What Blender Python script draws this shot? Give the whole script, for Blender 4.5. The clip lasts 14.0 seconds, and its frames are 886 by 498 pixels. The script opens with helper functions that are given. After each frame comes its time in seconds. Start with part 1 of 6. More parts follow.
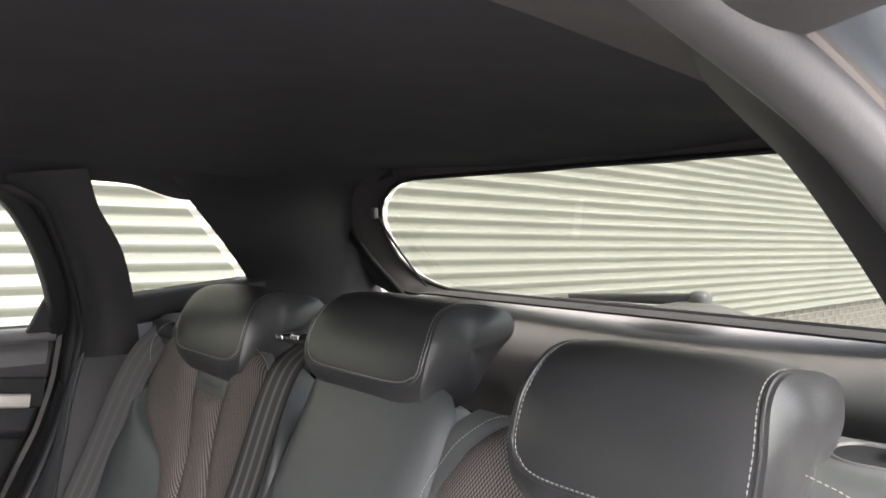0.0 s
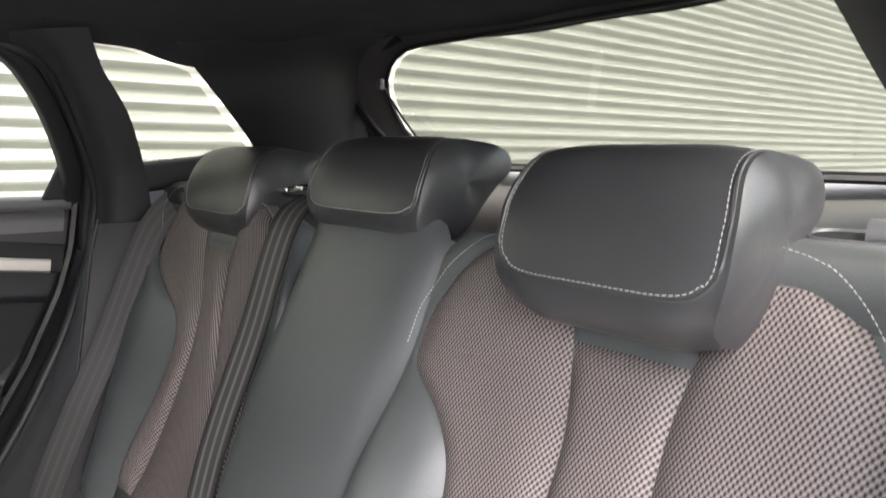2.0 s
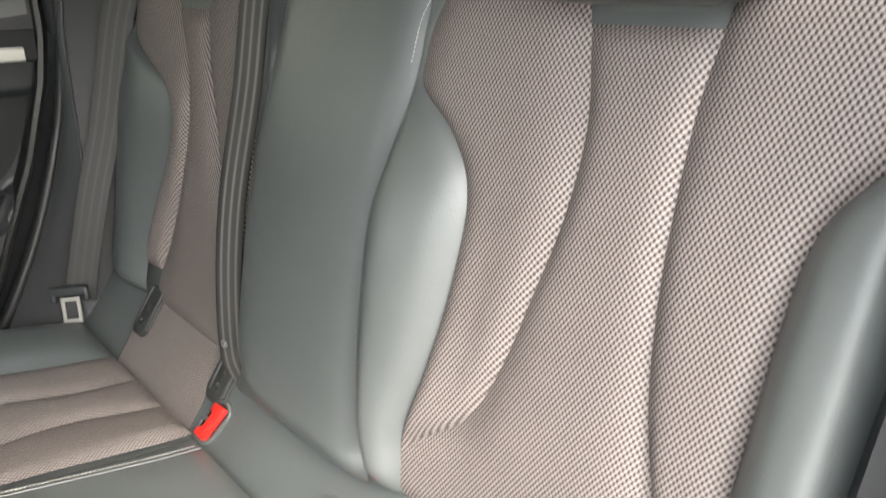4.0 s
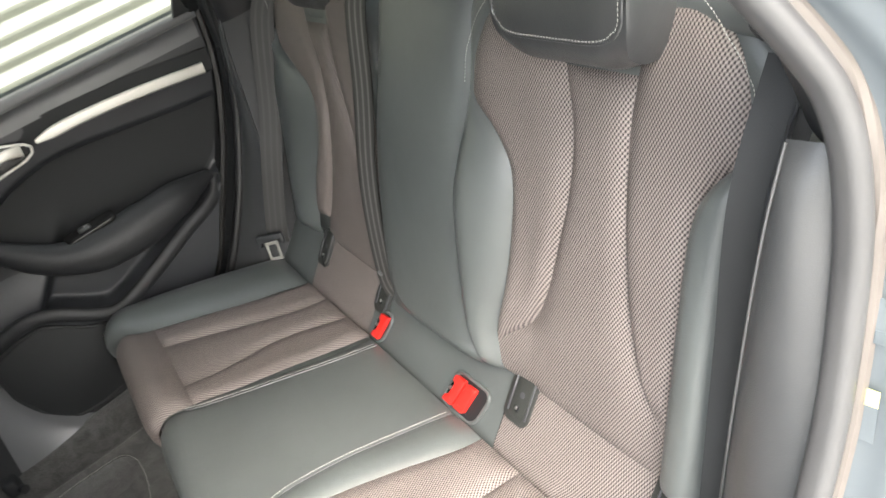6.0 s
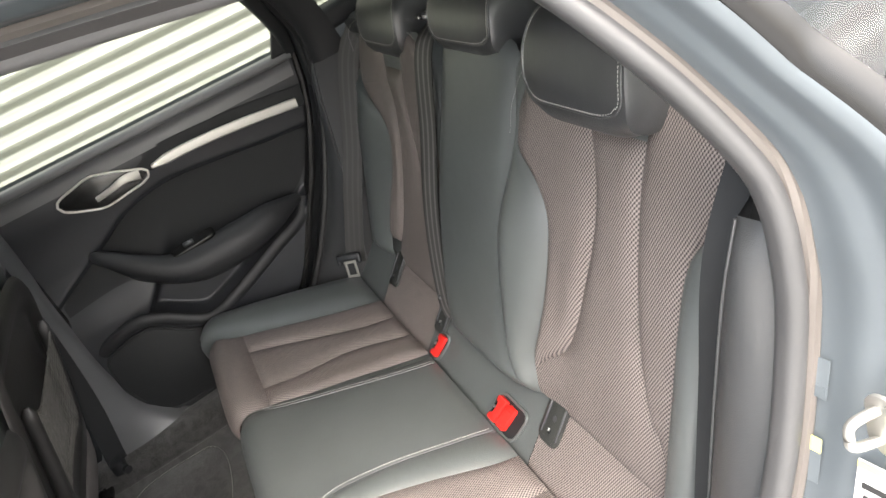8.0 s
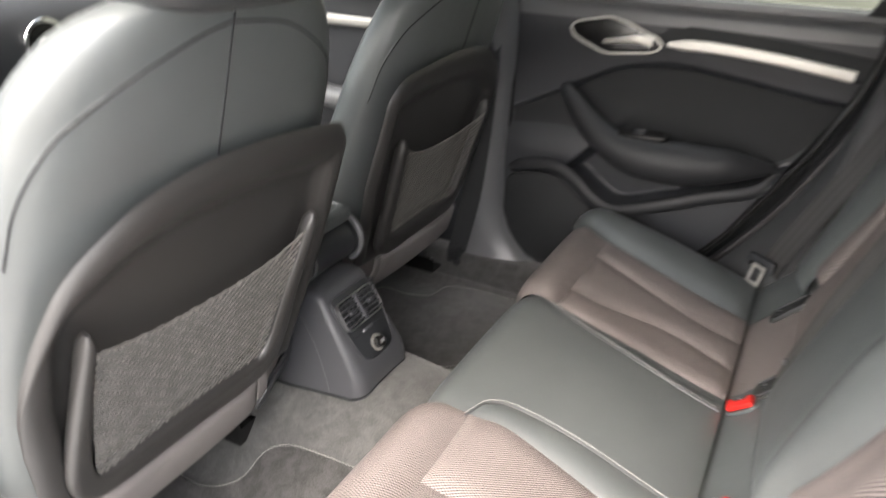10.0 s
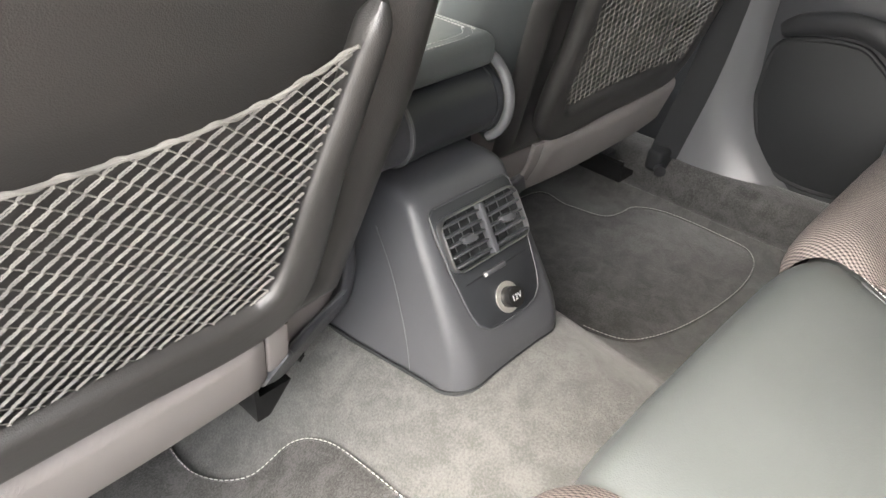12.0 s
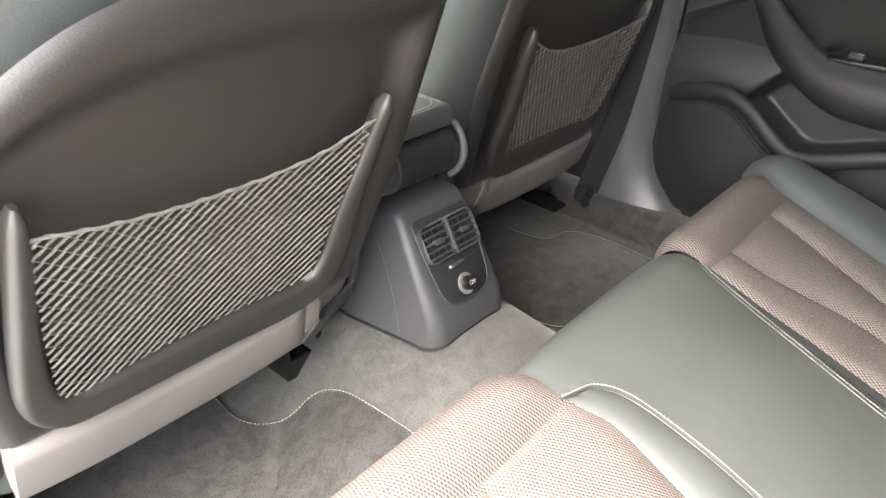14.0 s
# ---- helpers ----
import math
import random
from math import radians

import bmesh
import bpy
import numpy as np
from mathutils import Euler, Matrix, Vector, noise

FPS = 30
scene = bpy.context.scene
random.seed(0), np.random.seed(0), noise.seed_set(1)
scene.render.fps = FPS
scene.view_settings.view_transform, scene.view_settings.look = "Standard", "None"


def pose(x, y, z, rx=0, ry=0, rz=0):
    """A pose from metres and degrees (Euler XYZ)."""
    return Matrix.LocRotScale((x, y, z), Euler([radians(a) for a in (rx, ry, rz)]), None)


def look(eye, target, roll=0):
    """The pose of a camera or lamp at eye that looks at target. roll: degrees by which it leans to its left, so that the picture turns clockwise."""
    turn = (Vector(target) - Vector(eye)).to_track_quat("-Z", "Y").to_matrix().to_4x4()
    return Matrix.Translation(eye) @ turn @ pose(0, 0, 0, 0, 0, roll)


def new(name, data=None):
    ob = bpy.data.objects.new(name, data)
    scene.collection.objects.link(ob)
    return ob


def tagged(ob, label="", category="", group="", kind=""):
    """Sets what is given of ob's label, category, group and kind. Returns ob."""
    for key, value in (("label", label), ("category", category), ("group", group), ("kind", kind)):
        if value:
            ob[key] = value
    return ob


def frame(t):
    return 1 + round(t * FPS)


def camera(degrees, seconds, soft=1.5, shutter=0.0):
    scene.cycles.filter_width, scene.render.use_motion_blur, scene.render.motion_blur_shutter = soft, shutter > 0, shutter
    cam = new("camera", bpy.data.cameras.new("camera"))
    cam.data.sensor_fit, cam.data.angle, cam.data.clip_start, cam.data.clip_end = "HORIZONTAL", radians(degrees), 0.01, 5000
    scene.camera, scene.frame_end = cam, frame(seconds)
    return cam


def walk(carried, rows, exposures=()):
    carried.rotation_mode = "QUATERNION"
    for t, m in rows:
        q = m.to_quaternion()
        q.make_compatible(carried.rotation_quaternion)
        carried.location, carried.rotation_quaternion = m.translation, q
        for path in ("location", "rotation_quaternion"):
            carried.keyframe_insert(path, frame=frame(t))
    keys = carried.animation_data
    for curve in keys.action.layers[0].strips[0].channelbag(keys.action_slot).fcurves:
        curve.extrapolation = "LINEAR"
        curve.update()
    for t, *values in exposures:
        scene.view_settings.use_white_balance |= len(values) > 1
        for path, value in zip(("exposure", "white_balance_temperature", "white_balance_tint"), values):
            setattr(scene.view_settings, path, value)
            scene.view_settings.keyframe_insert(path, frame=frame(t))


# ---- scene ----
cam = camera(63.5, 14.0, soft=1.5, shutter=0.4)
PATH = [
    (0, (0.649, -0.241, 1.261), (-0.832, 1.103, 1.227), 0.9),
    (0.5, (0.651, -0.239, 1.245), (-0.835, 1.097, 1.17), 0.8),
    (1, (0.659, -0.24, 1.224), (-0.835, 1.083, 1.098), 0.8),
    (1.5, (0.668, -0.236, 1.202), (-0.835, 1.07, 1.015), 0.8),
    (2, (0.677, -0.232, 1.177), (-0.825, 1.061, 0.907), 0.4),
    (2.5, (0.672, -0.225, 1.149), (-0.823, 1.05, 0.781), -0.1),
    (3, (0.665, -0.216, 1.132), (-0.815, 1.037, 0.641), -1.3),
    (3.5, (0.663, -0.217, 1.125), (-0.785, 0.995, 0.466), -3.6),
    (4, (0.659, -0.228, 1.115), (-0.741, 0.919, 0.265), -6.6),
    (4.2, (0.668, -0.25, 1.116), (-0.701, 0.888, 0.206), -7.0),
    (6.5, (0.967, -0.231, 1.374), (-0.657, 0.294, 0.331), -25.7),
    (7, (0.99, -0.218, 1.383), (-0.674, 0.27, 0.386), -25.7),
    (9.3, (1.077, -0.062, 1.375), (-0.762, -0.191, 0.601), -13.9),
    (9.5, (1.08, -0.02, 1.359), (-0.741, -0.399, 0.623), -8.4),
    (9.7, (1.054, -0.003, 1.348), (-0.697, -0.588, 0.578), -3.0),
    (10, (0.913, -0.009, 1.259), (-0.689, -0.829, 0.386), 1.9),
    (10.5, (0.662, -0.114, 1.121), (-0.69, -1.16, 0.083), 2.3),
    (11, (0.518, -0.231, 1.036), (-0.71, -1.364, -0.062), 1.9),
    (11.5, (0.454, -0.281, 0.987), (-0.754, -1.401, -0.147), 2.9),
    (12, (0.458, -0.284, 0.982), (-0.766, -1.375, -0.163), 3.6),
    (12.5, (0.483, -0.248, 1.004), (-0.763, -1.326, -0.13), 3.7),
    (13, (0.535, -0.198, 1.04), (-0.737, -1.275, -0.066), 3.6),
    (13.5, (0.609, -0.148, 1.071), (-0.696, -1.227, 0.007), 3.7),
    (14, (0.687, -0.1, 1.104), (-0.654, -1.173, 0.08), 4.0),
]
EXPO = [(0.0, 2.87, 6750, 17), (0.6, 2.82, 6750, 17), (1.5, 2.84, 6750, 16), (2.5, 2.95, 6700, 15), (3.0, 3.1, 6850, 12), (4.2, 3.17, 6900, 8), (6.5, 2.85, 6850, 8), (9.5, 2.6, 6850, 13), (10.0, 2.78, 6900, 13), (10.5, 3.15, 6950, 11), (11.0, 3.45, 6950, 10), (12.5, 3.7, 6950, 11), (13.5, 3.55, 6950, 11), (14.0, 3.42, 6950, 11)]
walk(cam, [(t, look(eye, target, roll)) for t, eye, target, roll in PATH], EXPO)

# ---- daylight ----
world = bpy.data.worlds.new("sky")
scene.world = world
world.use_nodes = True
wn = world.node_tree.nodes
sky = wn.new("ShaderNodeTexSky")
sky.sky_type, sky.sun_disc = "NISHITA", False
sky.sun_elevation, sky.sun_rotation = radians(53), radians(90)
sky.air_density, sky.dust_density, sky.ozone_density = 1.0, 4.0, 1.0
wn["Background"].inputs["Strength"].default_value = 0.16
grey = wn.new("ShaderNodeHueSaturation")
grey.inputs["Saturation"].default_value = 0.5
world.node_tree.links.new(sky.outputs["Color"], grey.inputs["Color"])
world.node_tree.links.new(grey.outputs["Color"], wn["Background"].inputs["Color"])
sun = new("sun", bpy.data.lights.new("sun", "SUN"))
sun.data.energy, sun.data.angle, sun.data.color = 0.85, radians(80), (1.0, 0.98, 0.95)
sun.matrix_world = look((0, 0, 0), (-0.60, 0.09, -0.79))


# ---- materials ----
def material(name, color, rough=0.5, metal=0.0, spec=0.5):
    m = bpy.data.materials.new(name)
    m.use_nodes = True
    b = m.node_tree.nodes["Principled BSDF"]
    b.inputs["Base Color"].default_value = (*color, 1)
    b.inputs["Roughness"].default_value = rough
    b.inputs["Metallic"].default_value = metal
    b.inputs["Specular IOR Level"].default_value = spec
    return m


def nodes_of(m):
    return m.node_tree.nodes, m.node_tree.links, m.node_tree.nodes["Principled BSDF"]


def surface(m, grain=0.0, scale=900.0, mottle=0.0, mottle_scale=9.0, wear=0.0, kind="noise", coord="Object", waves=0.0):
    """Fine relief, slow change of tone and of gloss."""
    n, l, b = nodes_of(m)
    tc = n.new("ShaderNodeTexCoord")
    if grain:
        t = n.new("ShaderNodeTexVoronoi" if kind == "cells" else "ShaderNodeTexNoise")
        t.inputs["Scale"].default_value = scale
        l.new(tc.outputs[coord], t.inputs["Vector"])
        bp = n.new("ShaderNodeBump")
        bp.inputs["Strength"].default_value, bp.inputs["Distance"].default_value = grain, 0.001
        l.new(t.outputs[0], bp.inputs["Height"])
        if waves:
            tw = n.new("ShaderNodeTexNoise")
            tw.inputs["Scale"].default_value, tw.inputs["Detail"].default_value = 22, 4
            l.new(tc.outputs["Object"], tw.inputs["Vector"])
            bw = n.new("ShaderNodeBump")
            bw.inputs["Strength"].default_value, bw.inputs["Distance"].default_value = waves, 0.004
            l.new(tw.outputs["Fac"], bw.inputs["Height"])
            l.new(bw.outputs["Normal"], bp.inputs["Normal"])
        l.new(bp.outputs["Normal"], b.inputs["Normal"])
    t2 = n.new("ShaderNodeTexNoise")
    t2.inputs["Scale"].default_value, t2.inputs["Detail"].default_value = mottle_scale, 5.0
    l.new(tc.outputs["Object"], t2.inputs["Vector"])
    if mottle:
        c = b.inputs["Base Color"].default_value[:3]
        r = n.new("ShaderNodeValToRGB")
        r.color_ramp.elements[0].position, r.color_ramp.elements[1].position = 0.3, 0.7
        r.color_ramp.elements[0].color = (*[x * (1 - mottle) for x in c], 1)
        r.color_ramp.elements[1].color = (*[min(1, x * (1 + mottle)) for x in c], 1)
        l.new(t2.outputs["Fac"], r.inputs["Fac"])
        l.new(r.outputs["Color"], b.inputs["Base Color"])
    if wear:
        mr = n.new("ShaderNodeMapRange")
        r0 = b.inputs["Roughness"].default_value
        mr.inputs["To Min"].default_value, mr.inputs["To Max"].default_value = r0 - wear, r0 + wear
        l.new(t2.outputs["Fac"], mr.inputs["Value"])
        l.new(mr.outputs["Result"], b.inputs["Roughness"])
    return m


LEATHER = surface(material("leather", (0.096, 0.106, 0.105), 0.38, 0, 0.75), 0.13, 760, 0.12, 6, 0.06, "cells", waves=0.22)
LEATHER_DARK = surface(material("leather_dark", (0.048, 0.050, 0.052), 0.36, 0, 0.85), 0.13, 760, 0.12, 6, 0.06, "cells", waves=0.22)
PLASTIC = surface(material("plastic", (0.023, 0.025, 0.028), 0.42), 0.15, 1100, 0.08, 5, 0.05, "cells")
PLASTIC_GREY = surface(material("plastic_grey", (0.120, 0.123, 0.127), 0.32), 0.12, 1100, 0.08, 4, 0.05, "cells")
ANCHOR = surface(material("anchor_plastic", (0.034, 0.036, 0.034), 0.45), 0.14, 1000, 0.08, 6, 0.05, "cells")
CONSOLE = surface(material("console_plastic", (0.062, 0.064, 0.070), 0.40), 0.14, 1000, 0.08, 4, 0.05, "cells")
PANEL = surface(material("panel", (0.031, 0.030, 0.029), 0.42, 0, 0.85), 0.15, 900, 0.08, 3, 0.05, "cells")
DOOR_BLACK = surface(material("door_black", (0.027, 0.029, 0.033), 0.40), 0.15, 900, 0.08, 5, 0.05, "cells")
SOFT_BLACK = surface(material("soft_black", (0.0105, 0.012, 0.0135), 0.7), 0.2, 700, 0.1, 5)
GLOSS_BLACK = material("gloss_black", (0.012, 0.012, 0.012), 0.22)
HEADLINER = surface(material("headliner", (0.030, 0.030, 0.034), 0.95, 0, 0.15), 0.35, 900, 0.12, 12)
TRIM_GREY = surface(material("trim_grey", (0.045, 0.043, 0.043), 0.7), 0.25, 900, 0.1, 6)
PILLAR = surface(material("pillar_trim", (0.018, 0.019, 0.021), 0.55), 0.2, 900, 0.08, 5)
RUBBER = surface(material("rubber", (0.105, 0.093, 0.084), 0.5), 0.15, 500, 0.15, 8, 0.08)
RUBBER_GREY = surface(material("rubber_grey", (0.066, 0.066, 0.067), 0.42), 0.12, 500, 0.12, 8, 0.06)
RUBBER_SHADED = surface(material("rubber_shaded", (0.016, 0.016, 0.017), 0.4), 0.1, 500, 0.15, 8, 0.08)
PAINT = surface(material("paint", (0.118, 0.136, 0.148), 0.30, 0.3), 0.0, 100, 0.06, 4, 0.05)
SATIN = surface(material("satin_metal", (0.55, 0.54, 0.50), 0.42, 0.75), 0.05, 1500, 0.04, 4, 0.04)
CHROME = material("chrome", (0.78, 0.78, 0.77), 0.14, 1.0)
STEEL = material("steel", (0.5, 0.5, 0.5), 0.3, 1.0)
RED = surface(material("red_plastic", (0.75, 0.028, 0.022), 0.38), 0.05, 900, 0.08, 20)
THREAD = surface(material("thread", (0.50, 0.50, 0.47), 0.8), 0.2, 2500, 0.1, 40)
CORD = surface(material("cord", (0.215, 0.208, 0.192), 0.75), 0.6, 2200, 0.25, 60)
WHITE_PAPER = material("label_white", (0.75, 0.75, 0.72), 0.6)
CLEAR_FILM = material("clear_film", (0.18, 0.205, 0.22), 0.2, 0.3)
YELLOW_PAPER = material("label_yellow", (0.75, 0.72, 0.25), 0.6)
INK = material("ink", (0.03, 0.03, 0.03), 0.7)
TRIM_PALE = surface(material("trim_pale", (0.15, 0.147, 0.14), 0.5), 0.12, 1100, 0.06, 4, 0.05, "cells")
GREY_PRINT = material("grey_print", (0.45, 0.45, 0.45), 0.6)


def weave():
    """Woven mesh cloth: pale oval knots in staggered rows, with a dark hole between each pair, from the UV map in metres."""
    m = material("woven_cloth", (0.2, 0.18, 0.17), 0.55, 0, 0.4)
    n, l, b = nodes_of(m)
    uv = n.new("ShaderNodeUVMap")
    sep = n.new("ShaderNodeSeparateXYZ")
    l.new(uv.outputs["UV"], sep.inputs["Vector"])

    def math_(op, a, c=None):
        x = n.new("ShaderNodeMath")
        x.operation = op
        for i, v in enumerate((a, c)):
            if v is None:
                continue
            if isinstance(v, (int, float)):
                x.inputs[i].default_value = v
            else:
                l.new(v, x.inputs[i])
        return x.outputs[0]

    v = math_("DIVIDE", sep.outputs["Y"], 0.0032)
    row = math_("FLOOR", v)
    u = math_("ADD", math_("DIVIDE", sep.outputs["X"], 0.0040), math_("MULTIPLY", row, 0.5))
    fv = math_("SUBTRACT", math_("FRACT", v), 0.5)
    fu = math_("SUBTRACT", math_("FRACT", u), 0.5)
    slant = math_("ADD", fu, math_("MULTIPLY", fv, -0.38))
    def oval(a, b, wide, tall):
        """1 in the middle of an oval, falling to 0 at its rim."""
        d2 = math_("ADD", math_("MULTIPLY", math_("MULTIPLY", a, a), wide), math_("MULTIPLY", math_("MULTIPLY", b, b), tall))
        return math_("MAXIMUM", math_("SUBTRACT", 1.0, d2), 0.0)
    side = math_("SUBTRACT", math_("ABSOLUTE", fu), 0.5)
    knot = oval(slant, fv, 7.0, 3.2)
    hole = oval(side, fv, 13.0, 4.6)
    h = math_("ADD", math_("MULTIPLY", knot, 0.6), math_("SUBTRACT", 0.5, math_("MULTIPLY", hole, 0.62)))
    ramp = n.new("ShaderNodeValToRGB")
    e = ramp.color_ramp.elements
    e[0].position, e[1].position = 0.05, 0.95
    e[0].color, e[1].color = (0.028, 0.024, 0.0235, 1), (0.29, 0.252, 0.236, 1)
    for pos, c in ((0.26, (0.062, 0.053, 0.051, 1)), (0.50, (0.148, 0.127, 0.120, 1)), (0.72, (0.215, 0.186, 0.175, 1))):
        x = e.new(pos)
        x.color = c
    l.new(h, ramp.inputs["Fac"])
    tc = n.new("ShaderNodeTexCoord")
    no = n.new("ShaderNodeTexNoise")
    no.inputs["Scale"].default_value = 7.0
    l.new(tc.outputs["Object"], no.inputs["Vector"])
    mr = n.new("ShaderNodeMapRange")
    mr.inputs["To Min"].default_value, mr.inputs["To Max"].default_value = 0.85, 1.15
    l.new(no.outputs["Fac"], mr.inputs["Value"])
    mix = n.new("ShaderNodeVectorMath")
    mix.operation = "SCALE"
    l.new(ramp.outputs["Color"], mix.inputs[0])
    l.new(mr.outputs["Result"], mix.inputs["Scale"])
    l.new(mix.outputs["Vector"], b.inputs["Base Color"])
    bp = n.new("ShaderNodeBump")
    bp.inputs["Strength"].default_value, bp.inputs["Distance"].default_value = 0.5, 0.0008
    l.new(h, bp.inputs["Height"])
    l.new(bp.outputs["Normal"], b.inputs["Normal"])
    return m


def carpet(name, dark, light):
    """Short velour pile, brushed in patches."""
    m = material(name, light, 0.97, 0, 0.1)
    n, l, b = nodes_of(m)
    tc = n.new("ShaderNodeTexCoord")
    a = n.new("ShaderNodeTexNoise")
    a.inputs["Scale"].default_value, a.inputs["Detail"].default_value, a.inputs["Distortion"].default_value = 34, 10, 0.9
    f = n.new("ShaderNodeTexNoise")
    f.inputs["Scale"].default_value, f.inputs["Detail"].default_value = 480, 4
    for t in (a, f):
        l.new(tc.outputs["Object"], t.inputs["Vector"])
    ad = n.new("ShaderNodeMath")
    ad.operation = "MULTIPLY_ADD"
    ad.inputs[1].default_value, ad.inputs[2].default_value = 1.1, -0.55
    l.new(f.outputs["Fac"], ad.inputs[0])
    su = n.new("ShaderNodeMath")
    l.new(a.outputs["Fac"], su.inputs[0])
    l.new(ad.outputs[0], su.inputs[1])
    r = n.new("ShaderNodeValToRGB")
    r.color_ramp.elements[0].position, r.color_ramp.elements[1].position = 0.30, 0.72
    r.color_ramp.elements[0].color, r.color_ramp.elements[1].color = (*dark, 1), (*light, 1)
    l.new(su.outputs[0], r.inputs["Fac"])
    l.new(r.outputs["Color"], b.inputs["Base Color"])
    bp = n.new("ShaderNodeBump")
    bp.inputs["Strength"].default_value, bp.inputs["Distance"].default_value = 0.6, 0.0015
    l.new(f.outputs["Fac"], bp.inputs["Height"])
    l.new(bp.outputs["Normal"], b.inputs["Normal"])
    b.inputs["Sheen Weight"].default_value = 0.3
    return m


def webbing(name, rib):
    """Belt webbing: ribs along its length, from the UV map."""
    m = material(name, (0.05, 0.048, 0.046), 0.38)
    n, l, b = nodes_of(m)
    uv = n.new("ShaderNodeUVMap")
    sep = n.new("ShaderNodeSeparateXYZ")
    l.new(uv.outputs["UV"], sep.inputs["Vector"])
    r = n.new("ShaderNodeValToRGB")
    r.color_ramp.interpolation = "EASE"
    e = r.color_ramp.elements
    e[0].position, e[1].position = 0.0, 1.0
    e[0].color = e[1].color = (0.024, 0.0235, 0.0225, 1)
    for pos, c in ((0.14, 0.05), (0.22, 0.16), (0.30, 0.055), (0.42, 0.06), (0.5, 0.17), (0.58, 0.06), (0.70, 0.055), (0.78, 0.16), (0.86, 0.05)):
        x = e.new(pos)
        c = 0.024 + (c - 0.032) * rib
        x.color = (c, c * 0.98, c * 0.95, 1)
    l.new(sep.outputs["X"], r.inputs["Fac"])
    l.new(r.outputs["Color"], b.inputs["Base Color"])
    w = n.new("ShaderNodeTexWave")
    w.bands_direction = "Y"
    w.inputs["Scale"].default_value = 160
    l.new(uv.outputs["UV"], w.inputs["Vector"])
    bp = n.new("ShaderNodeBump")
    bp.inputs["Strength"].default_value, bp.inputs["Distance"].default_value = 0.3, 0.0005
    l.new(w.outputs["Fac"], bp.inputs["Height"])
    l.new(bp.outputs["Normal"], b.inputs["Normal"])
    return m


def glass(name, tint):
    """Thin car glass: clear through, with a mirror gloss that grows at flat angles."""
    m = bpy.data.materials.new(name)
    m.use_nodes = True
    n, l = m.node_tree.nodes, m.node_tree.links
    n.remove(n["Principled BSDF"])
    tr, gl, mx, lw, pw = (n.new("ShaderNode" + k) for k in ("BsdfTransparent", "BsdfGlossy", "MixShader", "LayerWeight", "Math"))
    tr.inputs["Color"].default_value = (*tint, 1)
    gl.inputs["Roughness"].default_value = 0.02
    pw.operation, pw.inputs[1].default_value = "POWER", 4.0
    l.new(lw.outputs["Facing"], pw.inputs[0])
    ad = n.new("ShaderNodeMath")
    ad.operation, ad.inputs[1].default_value, ad.inputs[2].default_value = "MULTIPLY_ADD", 0.9, 0.045
    l.new(pw.outputs[0], ad.inputs[0])
    l.new(ad.outputs[0], mx.inputs["Fac"])
    l.new(tr.outputs[0], mx.inputs[1])
    l.new(gl.outputs[0], mx.inputs[2])
    l.new(mx.outputs[0], n["Material Output"].inputs["Surface"])
    return m


CLOTH = weave()
CARPET = carpet("carpet", (0.074, 0.075, 0.073), (0.118, 0.119, 0.116))
MAT = carpet("mat_pile", (0.040, 0.040, 0.039), (0.086, 0.086, 0.084))
FABRIC = surface(material("plain_fabric", (0.25, 0.23, 0.223), 0.85, 0, 0.2), 0.5, 1600, 0.08, 8)


def ribbed(m, pitch, depth):
    """Fine slanting ribs over a woven fabric."""
    n, l, b = nodes_of(m)
    tc = n.new("ShaderNodeTexCoord")
    w = n.new("ShaderNodeTexWave")
    w.bands_direction = "DIAGONAL"
    w.inputs["Scale"].default_value, w.inputs["Distortion"].default_value = 0.181 / pitch, 0.6
    l.new(tc.outputs["Object"], w.inputs["Vector"])
    bp = n.new("ShaderNodeBump")
    bp.inputs["Strength"].default_value, bp.inputs["Distance"].default_value = 0.8, depth
    l.new(w.outputs["Fac"], bp.inputs["Height"])
    if b.inputs["Normal"].is_linked:
        l.new(b.inputs["Normal"].links[0].from_socket, bp.inputs["Normal"])
    l.new(bp.outputs["Normal"], b.inputs["Normal"])


ribbed(FABRIC, 0.0015, 0.00012)
WEBBING = webbing("webbing", 0.22)
WEBBING_RIBBED = webbing("webbing_ribbed", 1.0)
GLASS = glass("window_glass", (0.90, 0.93, 0.90))
GLASS_DOOR = glass("rear_door_glass", (0.66, 0.70, 0.66))
GLASS_QUARTER = glass("quarter_glass", (0.49, 0.52, 0.485))
GLASS_REAR = glass("rear_glass", (0.355, 0.378, 0.345))
CLADDING = surface(material("cladding", (0.25, 0.255, 0.222), 0.38), 0.0, 50, 0.05, 1.5, 0.06)
CONCRETE = surface(material("concrete", (0.46, 0.455, 0.44), 0.9), 0.4, 60, 0.2, 1.2)
BRICK = surface(material("brick_grey", (0.16, 0.155, 0.14), 0.9), 0.4, 90, 0.25, 3.0)
MORTAR = surface(material("mortar", (0.30, 0.29, 0.27), 0.95), 0.4, 120, 0.1, 5)


# ---- building helpers ----
from mathutils.bvhtree import BVHTree


